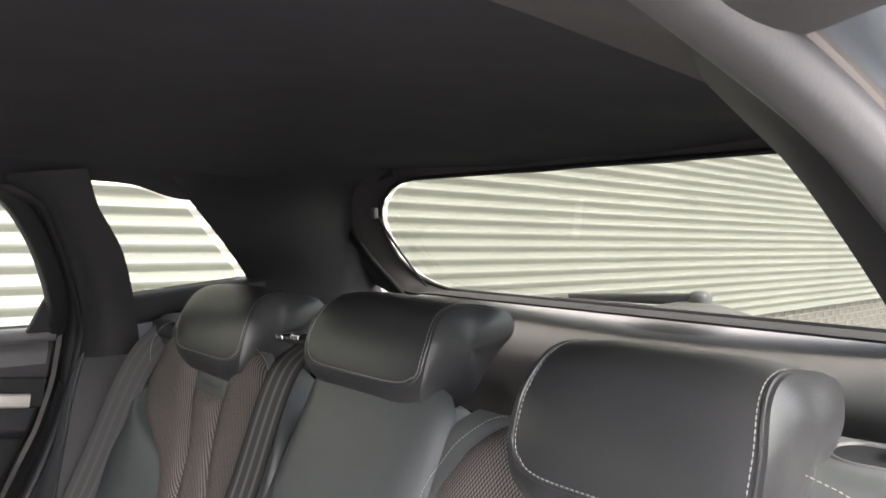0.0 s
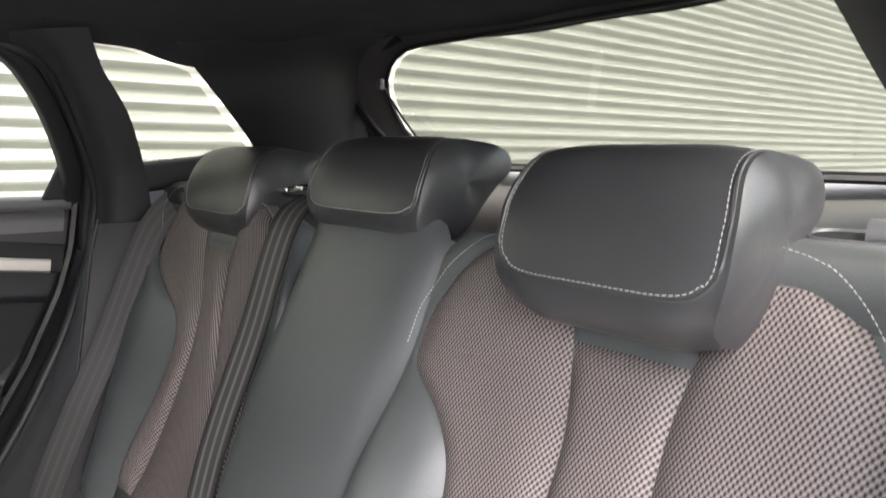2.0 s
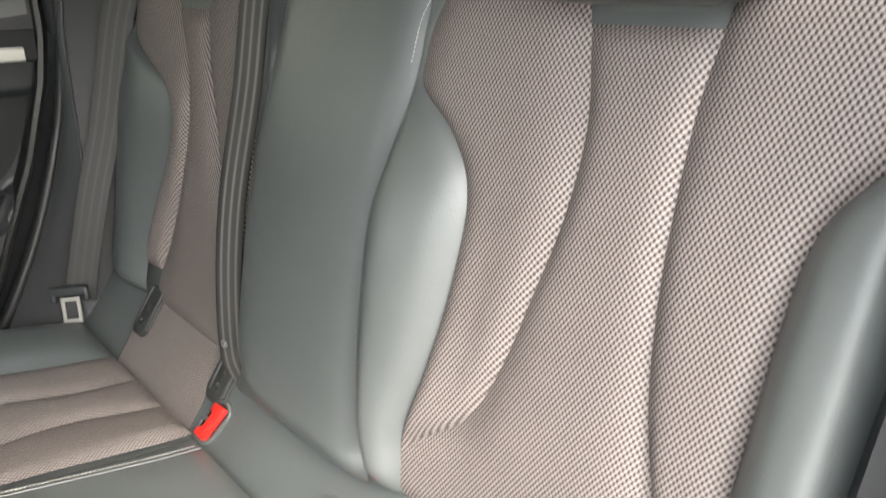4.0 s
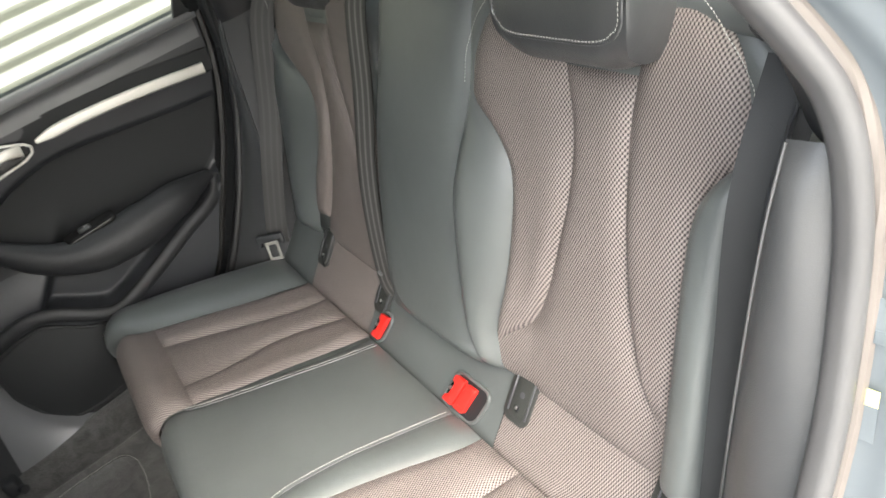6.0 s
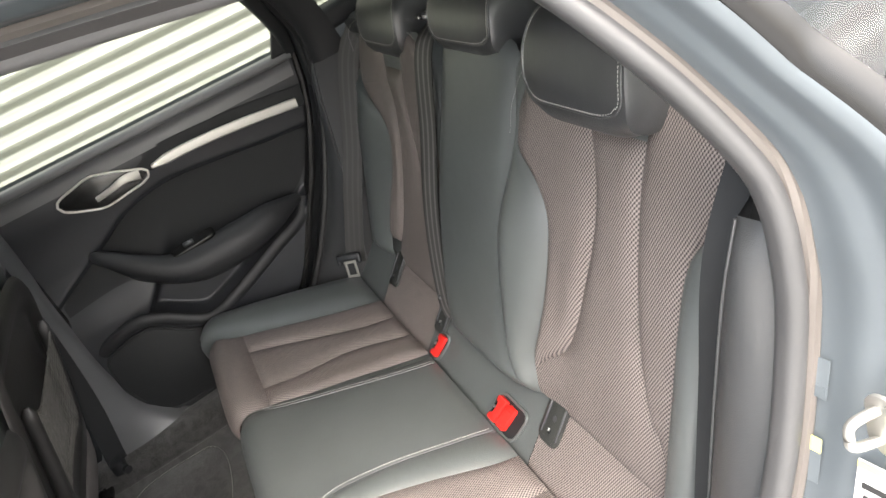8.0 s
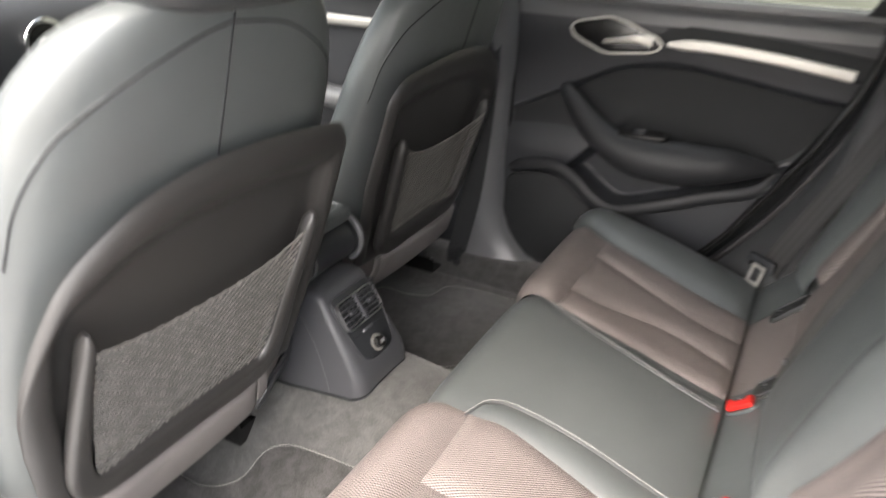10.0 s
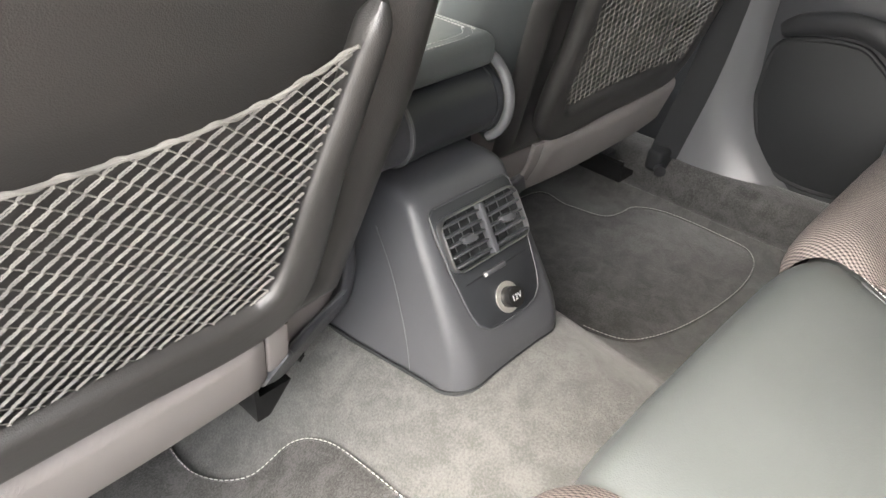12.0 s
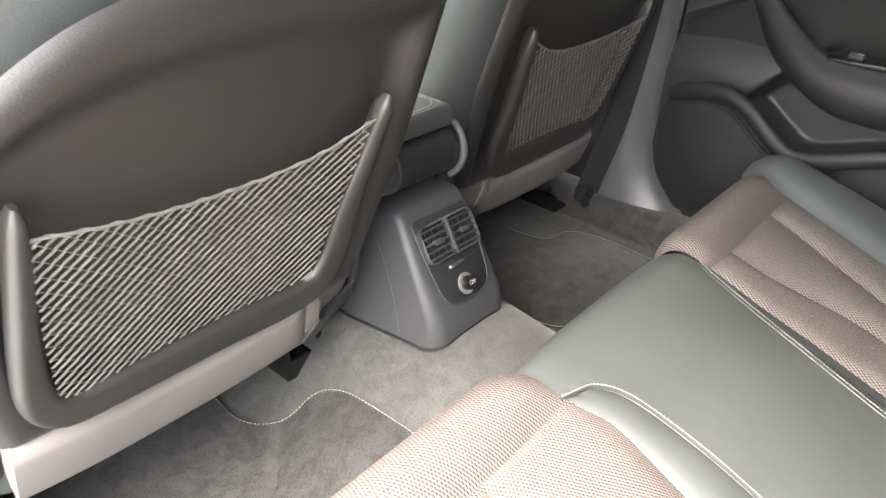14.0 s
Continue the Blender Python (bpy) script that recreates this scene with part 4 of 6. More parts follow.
def cushion_at(x, t, d):
    """t runs along the bench from the back (0) over the front lip and down."""
    y0, y1, r = -0.025, -0.375, 0.040
    flat = y0 - y1
    if t <= flat:
        y = y0 - t
        return Vector((x, y, seat_z(y) + d))
    a = (t - flat) / r
    if a < 1.75:
        return Vector((x, y1 - (r + d) * math.sin(a), seat_z(y1) - r + (r + d) * math.cos(a)))
    k = t - flat - 1.75 * r
    return Vector((x, y1 - (r + d) * math.sin(1.75) + 0.40 * k, seat_z(y1) - r + (r + d) * math.cos(1.75) - k))


def bench_strip(a, b, t0, t1, h, nu=12, nv=40, power=4, base=lambda x, t: 0.0, ends=24):
    def fn(u, t):
        x0, x1 = a(t), b(t)
        e = 1 - abs(2 * u - 1) ** power
        w = min(1, abs(x1 - x0) / 0.05)
        k = 1 - abs(2 * (t - t0) / (t1 - t0) - 1) ** ends
        x = x0 + (x1 - x0) * u
        return cushion_at(x, t, base(x, t) + h * w * e * k - 0.003)
    return grid(fn, lin(0, 1, nu), lin(t0, t1, nv), lambda u, t, p: (p.x, t))


def bench():
    seat = thing("rear_bench_cushion", "rear bench cushion with woven cloth seats and smooth leather middle", "car seat cushion")
    SEAMS = {1: (curve_of([(0, 0.305), (0.15, 0.305), (0.31, 0.312)]), curve_of([(0, 0.395), (0.15, 0.42), (0.31, 0.450)])),
             -1: (curve_of([(0, 0.237), (0.05, 0.252), (0.09, 0.266), (0.145, 0.273), (0.205, 0.266), (0.26, 0.261), (0.32, 0.270)]),
                  curve_of([(0, 0.335), (0.08, 0.345), (0.17, 0.380), (0.245, 0.411), (0.32, 0.438)]))}
    I3 = curve_of([(0, 0.430), (0.09, 0.450), (0.18, 0.477), (0.33, 0.525), (0.37, 0.555), (0.45, 0.58), (0.6, 0.59)])
    I4 = curve_of([(0, 0.585), (0.15, 0.622), (0.25, 0.645), (0.34, 0.655), (0.40, 0.645), (0.6, 0.64)])
    dip = lambda x, t: 0.010 * min(1, max(0, abs(abs(x) - 0.38) - 0.1) / 0.12) ** 2
    NEAR = curve_of([(0, 0.219), (0.04, 0.213), (0.124, 0.189), (0.203, 0.171), (0.264, 0.161), (0.31, 0.170), (0.40, 0.175), (0.6, 0.175)])
    FAR = curve_of([(0, 0.132), (0.05, 0.139), (0.15, 0.158), (0.235, 0.174), (0.31, 0.194), (0.40, 0.200), (0.6, 0.20)])
    for s in (1, -1):
        I0 = NEAR if s > 0 else FAR
        I1, I2 = SEAMS[s]
        P = lambda name, bm, mat, label="": part(name, sided(bm, s), mat, seat, label)
        P("cloth_panel", bench_strip(I0, I1, 0.0, 0.313, 0.010, 12, 30, 4, dip), CLOTH, "woven taupe cloth panel")
        P("cloth_panel", bench_strip(I1, I2, 0.0, 0.313, 0.010, 12, 30, 4, dip), CLOTH, "woven taupe cloth panel")
        P("cloth_panel", bench_strip(I2, I3, 0.0, 0.313, 0.010, 12, 30, 4, dip), CLOTH, "woven taupe cloth panel")
        P("cloth_roll", bench_strip(I0, I3, 0.313, 0.60, 0.021, 26, 40, 8, dip, 8), CLOTH, "woven cloth front roll")
        P("side_bolster", bench_strip(I3, I4, 0.0, 0.60, 0.020, 12, 40, 2.6, dip), LEATHER, "dark grey leather side bolster")
    M0, M1 = lambda t: -FAR(t), NEAR
    SEAM = curve_of([(0.0, 0.148), (0.07, 0.134), (0.16, 0.117), (0.236, 0.112), (0.278, 0.117), (0.302, 0.133), (0.311, 0.155), (0.32, 0.182)])

    def pillow(x, t):
        """The pad's slow form, with a rounded fold beside the near seam."""
        u = (x - SEAM(min(t, 0.32))) / max(0.01, NEAR(t) - SEAM(min(t, 0.32)))
        fold = math.sin(math.pi * u ** 1.2) * min(1, max(0, (0.325 - t) / 0.02)) if 0 < u < 1 else 0
        return 0.002 * math.cos(x * 8) + 0.004 * fold - 0.0025 * math.exp(-((x - SEAM(min(t, 0.32))) / 0.004) ** 2) * (t < 0.32)
    part("middle_pad", bench_strip(M0, M1, 0.0, 0.60, 0.009, 110, 60, 10, pillow), LEATHER, seat, "smooth dark grey leather middle seat")
    for line in (((0.178, 0.317), (0.166, 0.3135), (0.150, 0.3095), (0.133, 0.302), (0.117, 0.278), (0.112, 0.236), (0.117, 0.160), (0.134, 0.070), (0.147, 0.005)),
                 ((-0.182, 0.325), (-0.172, 0.299), (-0.154, 0.238), (-0.130, 0.145), (-0.109, 0.061), (-0.098, 0.005))):
        path = spline([cushion_at(x, t, 0.0085) for x, t in line], 8)
        part("stitching", stitches([p + Vector((-0.0025, -0.001, 0.0012)) for p in path], (0, 0, 0), 0.0034, 0.0010, 0.0006), THREAD, seat, "pale grey seam thread")
        part("seam_groove", tube([p + Vector((0.0012, 0, -0.0016)) for p in path], 0.0010, 6), LEATHER_DARK, seat)
    part("underlay", grid(lambda u, t: cushion_at(u, t, -0.006), lin(-0.60, 0.60, 24), lin(0, 0.58, 30)), LEATHER, seat)
    part("base", box(1.22, 0.34, 0.2, 0.02, (0, -0.21, 0.42)), SOFT_BLACK, seat)
    # band behind the cushion, under the backrests
    BAND = spline([(0, -0.036, 0.495), (0, -0.022, 0.529), (0, -0.003, 0.550), (0, 0.024, 0.580), (0, 0.056, 0.613), (0, 0.080, 0.634), (0, 0.11, 0.652)], 2)
    def band(x0, x1, mat):
        bm = grid(lambda u, v: (x0 + (x1 - x0) * u, BAND[int(round(v * 12))].y, BAND[int(round(v * 12))].z + 0.003 * math.sin(math.pi * u) ** 0.4 * math.sin(math.pi * v)), lin(0, 1, 24), lin(0, 1, 12), lambda u, v, p: (p.x, 0.2 * v))
        part("rear_band", bm, mat, seat)
    band(-0.163, 0.234, LEATHER)
    for x0, x1, mat in ((0.235, 0.505, CLOTH), (0.506, 0.60, LEATHER), (-0.430, -0.164, CLOTH), (-0.60, -0.431, LEATHER)):
        band(x0, x1, mat)
    return seat


bench()


SLOPE = Matrix(((1, 0, 0, 0), (0, 0.682, -0.731, 0), (0, 0.731, 0.682, 0), (0, 0, 0, 1)))


LEAN = SLOPE @ Matrix(((1, 0.32, 0, 0), (0, 1, 0, 0), (0, 0, 1, 0), (0, 0, 0, 1)))


def buckle(x, bars):
    """A pocket in the band with red buckle heads; local y runs up the slope, z stands out of it."""
    b = thing("seat_belt_buckle", "red seat belt buckle in a black pocket of the bench", "belt buckle", "seat belt buckles", at=(x, 0.003, 0.5575))
    w, h = (0.084, 0.058) if len(bars) > 1 else (0.036, 0.056)
    part("pocket", slab(rrect(w, h, 0.016, 5), 0.004, 0.001, 1, LEAN @ Matrix.Translation((0, 0, 0.0005))), SOFT_BLACK, b, "black pocket")
    rim = [LEAN @ Vector((a, c, 0.003)) for a, c in rrect(w + 0.004, h + 0.004, 0.018, 6)]
    part("pocket_rim", tube(rim, 0.0032, 8, True, LEAN.to_3x3() @ Vector((0, 0, 1))), LEATHER, b)
    for k, slotted in bars:
        if slotted:
            shape = [(-0.0125, -0.024), (0.0115, -0.024), (0.0125, -0.022), (0.0125, 0.022), (0.0115, 0.024), (-0.0125, 0.024), (-0.0125, 0.014), (-0.0055, 0.011), (-0.0045, 0.0), (-0.0055, -0.011), (-0.0125, -0.014)]
        else:
            shape = rrect(0.025, 0.046, 0.004, 3)
        m = LEAN @ Matrix.Translation((k, 0, 0.003))
        head = part("buckle_head", slab(shape, 0.009, 0.0012, 2, m), RED, b, "bright red buckle head")
        if slotted:
            part("slot", box(0.010, 0.030, 0.005, 0.001, (-0.0080, 0.0, 0.004), 1, m), GLOSS_BLACK, head)
            for q in (-0.0055, 0.0065):
                part("slot_spring", box(0.0060, 0.0050, 0.004, 0.001, (-0.0075, q, 0.0068), 1, m), STEEL, head)
        else:
            part("press_face", slab(rrect(0.018, 0.030, 0.003, 3), 0.0010, 0.0004, 1, m @ Matrix.Translation((0, 0, 0.0086))), RED, head)
    return b


buckle(0.1525, ((-0.0245, True), (0.0045, False)))
buckle(-0.1185, ((0.001, True),))


def isofix(x):
    c = thing("child_seat_anchor_cover", "dark grey plastic child seat anchor cover in the seat gap", "anchor cover", "anchor covers", at=(x, 0.040, 0.600))
    m = SLOPE @ Matrix.Translation((0, 0.002, -0.001))

    def P(name, bm, mat):
        bm.transform(m)
        part(name, bm, mat, c)
    P("frame", slab(rrect(0.052, 0.080, 0.015, 6), 0.005, 0.002, 2), ANCHOR)
    P("flap", slab([(-0.011, -0.030), (0.014, -0.034), (0.018, -0.026), (0.019, 0.036), (-0.012, 0.036), (-0.0135, -0.024)], 0.0068, 0.0012, 2), ANCHOR)
    P("edge_rib", box(0.0022, 0.062, 0.010, 0.0008, (-0.0155, 0.004, 0.003), 1), CONSOLE)
    P("edge_rib", box(0.0016, 0.062, 0.009, 0.0006, (0.0215, 0.004, 0.003), 1), CONSOLE)
    P("latch_hole", box(0.006, 0.008, 0.002, 0.0005, (0.003, -0.018, 0.0075), 1), SOFT_BLACK)
    P("symbol", slab(rrect(0.009, 0.009, 0.004, 3), 0.0005, 0, 1, Matrix.Translation((0.004, 0.004, 0.0066))), CONSOLE)
    P("mark", box(0.004, 0.005, 0.002, 0.0005, (0.001, -0.016, 0.0085), 1), STEEL)


for x in (-0.402, -0.140, 0.261, 0.522):
    isofix(x)


# ---- seat belts ----
def belts():
    b = thing("seat_belt", "dark seat belt hanging by the door side of the rear seat", "seat belt", "rear seat belts")
    p = spline([(-0.550, 0.232, 1.10), (-0.566, 0.180, 1.035), (-0.576, 0.108, 0.86), (-0.581, 0.056, 0.75), (-0.586, 0.0, 0.62), (-0.588, -0.012, 0.58)], 8)
    part("webbing", ribbon(p, 0.047, 0.0015, (0.88, -0.45, 0.2)), WEBBING, b)
    part("belt_guide", box(0.075, 0.05, 0.03, 0.010, (-0.545, 0.235, 1.10)), PILLAR, b, "dark plastic belt guide")
    grip = part("tongue_grip", join(box(0.064, 0.013, 0.017, 0.005, (0, 0, 0), 3), box(0.013, 0.013, 0.026, 0.005, (-0.026, 0, -0.006), 3), box(0.013, 0.013, 0.026, 0.005, (0.026, 0, -0.006), 3)), PLASTIC, b, "dark plastic tongue grip")
    grip.matrix_local = pose(-0.580, -0.028, 0.607, -14, 4, 56)
    t = join(box(0.005, 0.003, 0.034, 0.001, (-0.010, 0, 0), 1), box(0.005, 0.003, 0.034, 0.001, (0.010, 0, 0), 1), box(0.025, 0.003, 0.006, 0.001, (0, 0, 0.015), 1), box(0.025, 0.003, 0.006, 0.001, (0, 0, -0.015), 1))
    t.transform(pose(-0.576, -0.034, 0.575, -14, 4, 56) @ Matrix.Scale(1.25, 4))
    part("tongue", t, SATIN, b, "bright steel tongue")
    c = thing("seat_belt", "ribbed dark middle seat belt lying along the backrest seam", "seat belt", "rear seat belts")
    p = spline([(-0.152, 0.262, 1.122), (-0.138, 0.206, 1.085), (-0.143, 0.158, 0.95), (-0.153, 0.118, 0.84), (-0.150, 0.091, 0.765), (-0.138, 0.066, 0.69), (-0.118, 0.048, 0.637), (-0.104, 0.046, 0.610)], 8)
    part("webbing", ribbon(p, 0.047, 0.0015, (0.30, -1, 0.3)), WEBBING_RIBBED, c)
    part("belt_guide", box(0.075, 0.028, 0.012, 0.004, (-0.19, 0.262, 1.12)), PLASTIC, c)
    part("guide_clip", box(0.02, 0.018, 0.008, 0.002, (-0.205, 0.248, 1.124)), CHROME, c, "bright metal guide")
    part("guide_clip", box(0.02, 0.018, 0.008, 0.002, (-0.165, 0.248, 1.128)), CHROME, c, "bright metal guide")
    part("stop_button", box(0.01, 0.006, 0.01, 0.003, (-0.122, 0.042, 0.655)), PLASTIC_GREY, c)
    d = thing("seat_belt", "black seat belt folded beside the rear seat bolster", "seat belt", "rear seat belts")
    p = spline([(0.620, 0.175, 1.085), (0.610, 0.128, 0.99), (0.600, 0.097, 0.85), (0.593, 0.065, 0.72), (0.586, 0.03, 0.58)], 8)
    part("webbing", ribbon(p, 0.044, 0.0015, (0.35, -1, 0.2)), SOFT_BLACK, d)
    part("belt_fold", tube([v + Vector((0.010, -0.0045, 0.0)) for v in p], 0.0018, 6), PLASTIC, d, "folded edge of the webbing")
    e = thing("seat_belt", "black front seat belt running down the centre pillar", "seat belt", "front seat belts")
    p = spline([(-0.64, -0.70, 1.16), (-0.642, -0.70, 0.9), (-0.635, -0.72, 0.62), (-0.618, -0.752, 0.43)], 8)
    part("webbing", ribbon(p, 0.047, 0.002, (1, 0.5, 0)), SOFT_BLACK, e)
    part("anchor", box(0.05, 0.03, 0.04, 0.008, (-0.615, -0.755, 0.425)), SOFT_BLACK, e)
    part("anchor_bolt", tube([(-0.60, -0.745, 0.415), (-0.585, -0.735, 0.415)], 0.010, 10), SOFT_BLACK, e)


belts()


def side_pad(s):
    """Leather side pad between backrest and door frame."""
    pad = thing("seat_side_pad", "dark grey leather side pad between backrest and door frame", "seat side pad", "seat side pads")
    zs = lin(1.056, 0.50, 24)
    sy, sx = [(p.z, p.y) for p in LINE if p.z < 1.1][::-1], [(p.z, p.x) for p in LINE if p.z < 1.1][::-1]
    edge = lambda z: Vector((float(np.interp(z, *zip(*sx))) - 0.006, float(np.interp(z, *zip(*sy))) + 0.004, z))
    iy, ix = curve_of([(0.48, -0.01), (0.60, 0.022), (0.73, 0.052), (0.86, 0.078), (0.985, 0.103), (1.06, 0.124)]), curve_of([(0.48, 0.585), (0.60, 0.592), (0.73, 0.602), (0.86, 0.616), (0.985, 0.632), (1.06, 0.643)])
    inner = lambda z: Vector((ix(z), iy(z), z))

    def fn(u, k):
        top = min(1, k / 2.0) ** 0.5
        q = edge(zs[k]).lerp(inner(zs[k]), u)
        return q + Vector((-0.004, -0.012, 0.003)) * (math.sin(math.pi * u) * top)
    bm = grid(fn, lin(0, 1, 14), list(range(len(zs))))
    part("pad", sided(bm, s), LEATHER_DARK, pad, "", 60)
    rear = lambda z: Vector((0.583, 0.085 + 0.345 * (z - 0.56), z))
    part("pad_side", sided(grid(lambda u, k: inner(zs[k]).lerp(rear(zs[k]), u), lin(0, 1, 4), list(range(len(zs)))), s), PILLAR, pad)
    welt = tube([inner(z) + Vector((0.002, -0.004, 0)) for z in zs], 0.0014, 6)
    part("welt", sided(welt, s), LEATHER_DARK, pad)



side_pad(1)
side_pad(-1)


# ---- front seats ----
FA = 0.3
FUP, FOUT = Vector((0, math.sin(FA), math.cos(FA))), Vector((0, math.cos(FA), -math.sin(FA)))


def front_seat(dx, dy, flip, group):
    """A front seat seen from behind; local x from its middle, z up, on the plane of its back panel."""
    seat = thing("car_seat", "dark leather front seat with grey back panel and net pocket", "car seat", group, at=(dx, dy, 0))

    def at(x, z, d=0.0):
        x *= flip
        bend = 0.55 * max(0, abs(x) - 0.12) ** 2
        return Vector((x, -0.61 + math.tan(FA) * (z - 0.834) - bend, z)) + FOUT * d

    # leather body: rings up the backrest
    zs = [0.545, 0.58, 0.65, 0.75, 0.85, 0.95, 1.02, 1.08, 1.12, 1.15, 1.17]
    hw = [0.215, 0.235, 0.250, 0.256, 0.255, 0.245, 0.232, 0.212, 0.185, 0.150, 0.10]
    th = [0.13, 0.13, 0.13, 0.125, 0.12, 0.115, 0.108, 0.10, 0.088, 0.068, 0.03]
    fz = lin(0.545, 1.17, 40)

    def fn(k, z):
        w, t = float(np.interp(z, zs, hw)), float(np.interp(z, zs, th))
        a = 2 * math.pi * k / 36
        ca, sa = math.cos(a), math.sin(a)
        x = w * math.copysign(abs(ca) ** 0.62, ca)
        y = math.copysign(abs(sa) ** 0.75, sa)
        return at(x * flip, z, -0.012 - t * 0.5 + y * t * 0.5 - (0.0))
    bm = grid(fn, list(range(36)), fz, None, True)
    bmesh.ops.holes_fill(bm, edges=[e for e in bm.edges if len(e.link_faces) == 1], sides=0)
    rest = part("backrest", bm, LEATHER, seat, "dark grey leather backrest", 60)
    # back panel
    zt = curve_of([(-0.262, 0.72), (-0.252, 0.82), (-0.235, 0.880), (-0.205, 0.936), (-0.139, 0.982), (-0.06, 1.003), (0.03, 1.007), (0.12, 1.001), (0.206, 0.988), (0.235, 0.96), (0.245, 0.93)])
    zb = 0.583

    def panel(u, v):
        x = (0.262 if u > 0 else 0.24) * u
        top = zt(-x)
        z = zb + (top - zb) * v
        w = 1 - 0.14 * (1 - min(1, (z - zb) / 0.2))
        x *= w
        edge = min(1 - abs(u), (1 - v) * 1.2, v * 2)
        k = min(1, max(0, edge - 0.10) / 0.14)
        d = 0.010 * min(1, edge / 0.06) ** 0.5 - 0.022 * k * k * (3 - 2 * k)
        return at(x, z, d)
    us = [math.sin(math.pi / 2 * t) for t in lin(-1, 1, 48)]
    part("back_panel", grid(panel, us, lin(0, 1, 60)), PANEL, seat, "matt dark grey plastic back panel", 60)
    # frame of the pocket
    pts = [(0.191, 0.864, 0.013), (0.192, 0.835, 0.017), (0.195, 0.77, 0.023), (0.197, 0.70, 0.029), (0.192, 0.645, 0.036), (0.168, 0.617, 0.047), (0.12, 0.614, 0.048), (0.0, 0.614, 0.047), (-0.085, 0.612, 0.050), (-0.126, 0.622, 0.050), (-0.145, 0.66, 0.038), (-0.153, 0.74, 0.030), (-0.163, 0.80, 0.026), (-0.169, 0.84, 0.022), (-0.173, 0.866, 0.015)]
    path = spline([at(x, z, 0.009) for x, z, _ in pts], 6)
    broad = [w for _, _, w in pts]
    n = len(path)

    def prof(i):
        k = min(1, (min(i, n - 1 - i) + 0.6) / 4) ** 0.5
        wide = float(np.interp(i / 6, range(len(broad)), broad))
        return rrect(wide * k, 0.024 * k, min(0.0115, wide * 0.46) * k, 5)
    part("pocket_frame", sweep(path, prof, False, FOUT), PANEL, seat, "raised plastic pocket frame")
    # net
    near_x = curve_of([(0.60, 0.165), (0.646, 0.178), (0.724, 0.185), (0.79, 0.187), (0.85, 0.186)])
    far_x = curve_of([(0.60, -0.105), (0.637, -0.116), (0.747, -0.137), (0.80, -0.147), (0.85, -0.154)])
    topz = curve_of([(-0.16, 0.845), (-0.148, 0.840), (-0.10, 0.820), (-0.043, 0.810), (0.02, 0.809), (0.075, 0.813), (0.13, 0.823), (0.19, 0.839)])
    verts, faces = [], []
    belly = lambda x: 0.017 - 0.010 * (1 - (x / 0.18) ** 2)

    def lump(x, z, size):
        """A small knot where two cords cross."""
        p, k0 = at(x, z, belly(x) + 0.0006), len(verts)
        ux = (at(x + 0.01, z, 0) - at(x, z, 0)).normalized()
        uz = FOUT.cross(ux)
        ring6 = [ux * math.cos(q) * size * 0.75 + uz * math.sin(q) * size for q in (0, 1.05, 2.09, 3.14, 4.19, 5.24)]
        verts.extend([p + v for v in ring6] + [p + v * 0.55 + FOUT * size * 0.8 for v in ring6])
        for q in range(6):
            faces.append((k0 + q, k0 + (q + 1) % 6, k0 + 6 + (q + 1) % 6, k0 + 6 + q))
        faces.append(tuple(range(k0 + 6, k0 + 12)))

    def strand(a, b, r, coil, turn, sway, apart):
        """A cord from a to b; coil is the radius of its twist, sway that of its steps from knot to knot, apart its offset from the pair's middle."""
        span = math.dist(a, b)
        steps = max(3, int(span / 0.0013))
        nx, nz = -(b[1] - a[1]) / span, (b[0] - a[0]) / span
        ps = []
        for i in range(steps + 1):
            t = i / steps
            x, z = a[0] + (b[0] - a[0]) * t, a[1] + (b[1] - a[1]) * t
            ph = 2 * math.pi * t * span / 0.0030 + turn
            f = ((z - thin * x - 0.60) / thin_gap) % 1
            st = sway * (1 - 2 * f) * min(1, f / 0.12, (1 - f) / 0.12)
            w = apart * (0.45 + 0.55 * math.sin(math.pi * f) ** 0.6) + st
            ps.append(at(x + nx * w, z + nz * w + coil * math.cos(ph), belly(x) + coil * math.sin(ph)))
        k0 = len(verts)
        for i, p in enumerate(ps):
            dr = (ps[min(i + 1, steps)] - ps[max(i - 1, 0)]).normalized()
            sx = dr.cross(FOUT).normalized()
            verts.extend([p + sx * r, p + FOUT * r, p - sx * r, p - FOUT * r])
        for i in range(steps):
            for q in range(4):
                faces.append((k0 + 4 * i + q, k0 + 4 * i + (q + 1) % 4, k0 + 4 * i + 4 + (q + 1) % 4, k0 + 4 * i + 4 + q))

    def inside(x, z):
        return 0.620 < z < topz(x) and far_x(z) < x < near_x(z)

    thick, thick_gap, thin, thin_gap = (-0.78, 0.011, 0.83, 0.016) if flip > 0 else (0.35, 0.0112, -1.8, 0.020)
    pair = tuple((0.00062 if flip > 0 else 0.0005, 0.00022, q, 0.0007, k * (0.00085 if flip > 0 else 0.0006)) for k, q in ((-1, 0.0), (1, 1.9)))
    for slope, gap, cords in ((thick, thick_gap, pair), (thin, thin_gap, ((0.00058, 0.0002, 0.0, 0.0, 0.0),))):
        for i in range(-40, 70):
            run = [(x, 0.60 + gap * i + slope * x) for x in lin(-0.2, 0.2, 300)]
            run = [p for p in run if inside(*p)]
            if len(run) > 2:
                for r, coil, turn, sway, apart in cords:
                    strand(run[0], run[-1], r, coil, turn, sway, apart)
    for i in range(-40, 70):
        for j in range(-40, 70):
            x = (thin_gap * j - thick_gap * i) / (thick - thin)
            z = 0.60 + thick_gap * i + thick * x
            if inside(x, z):
                lump(x, z, 0.00125)
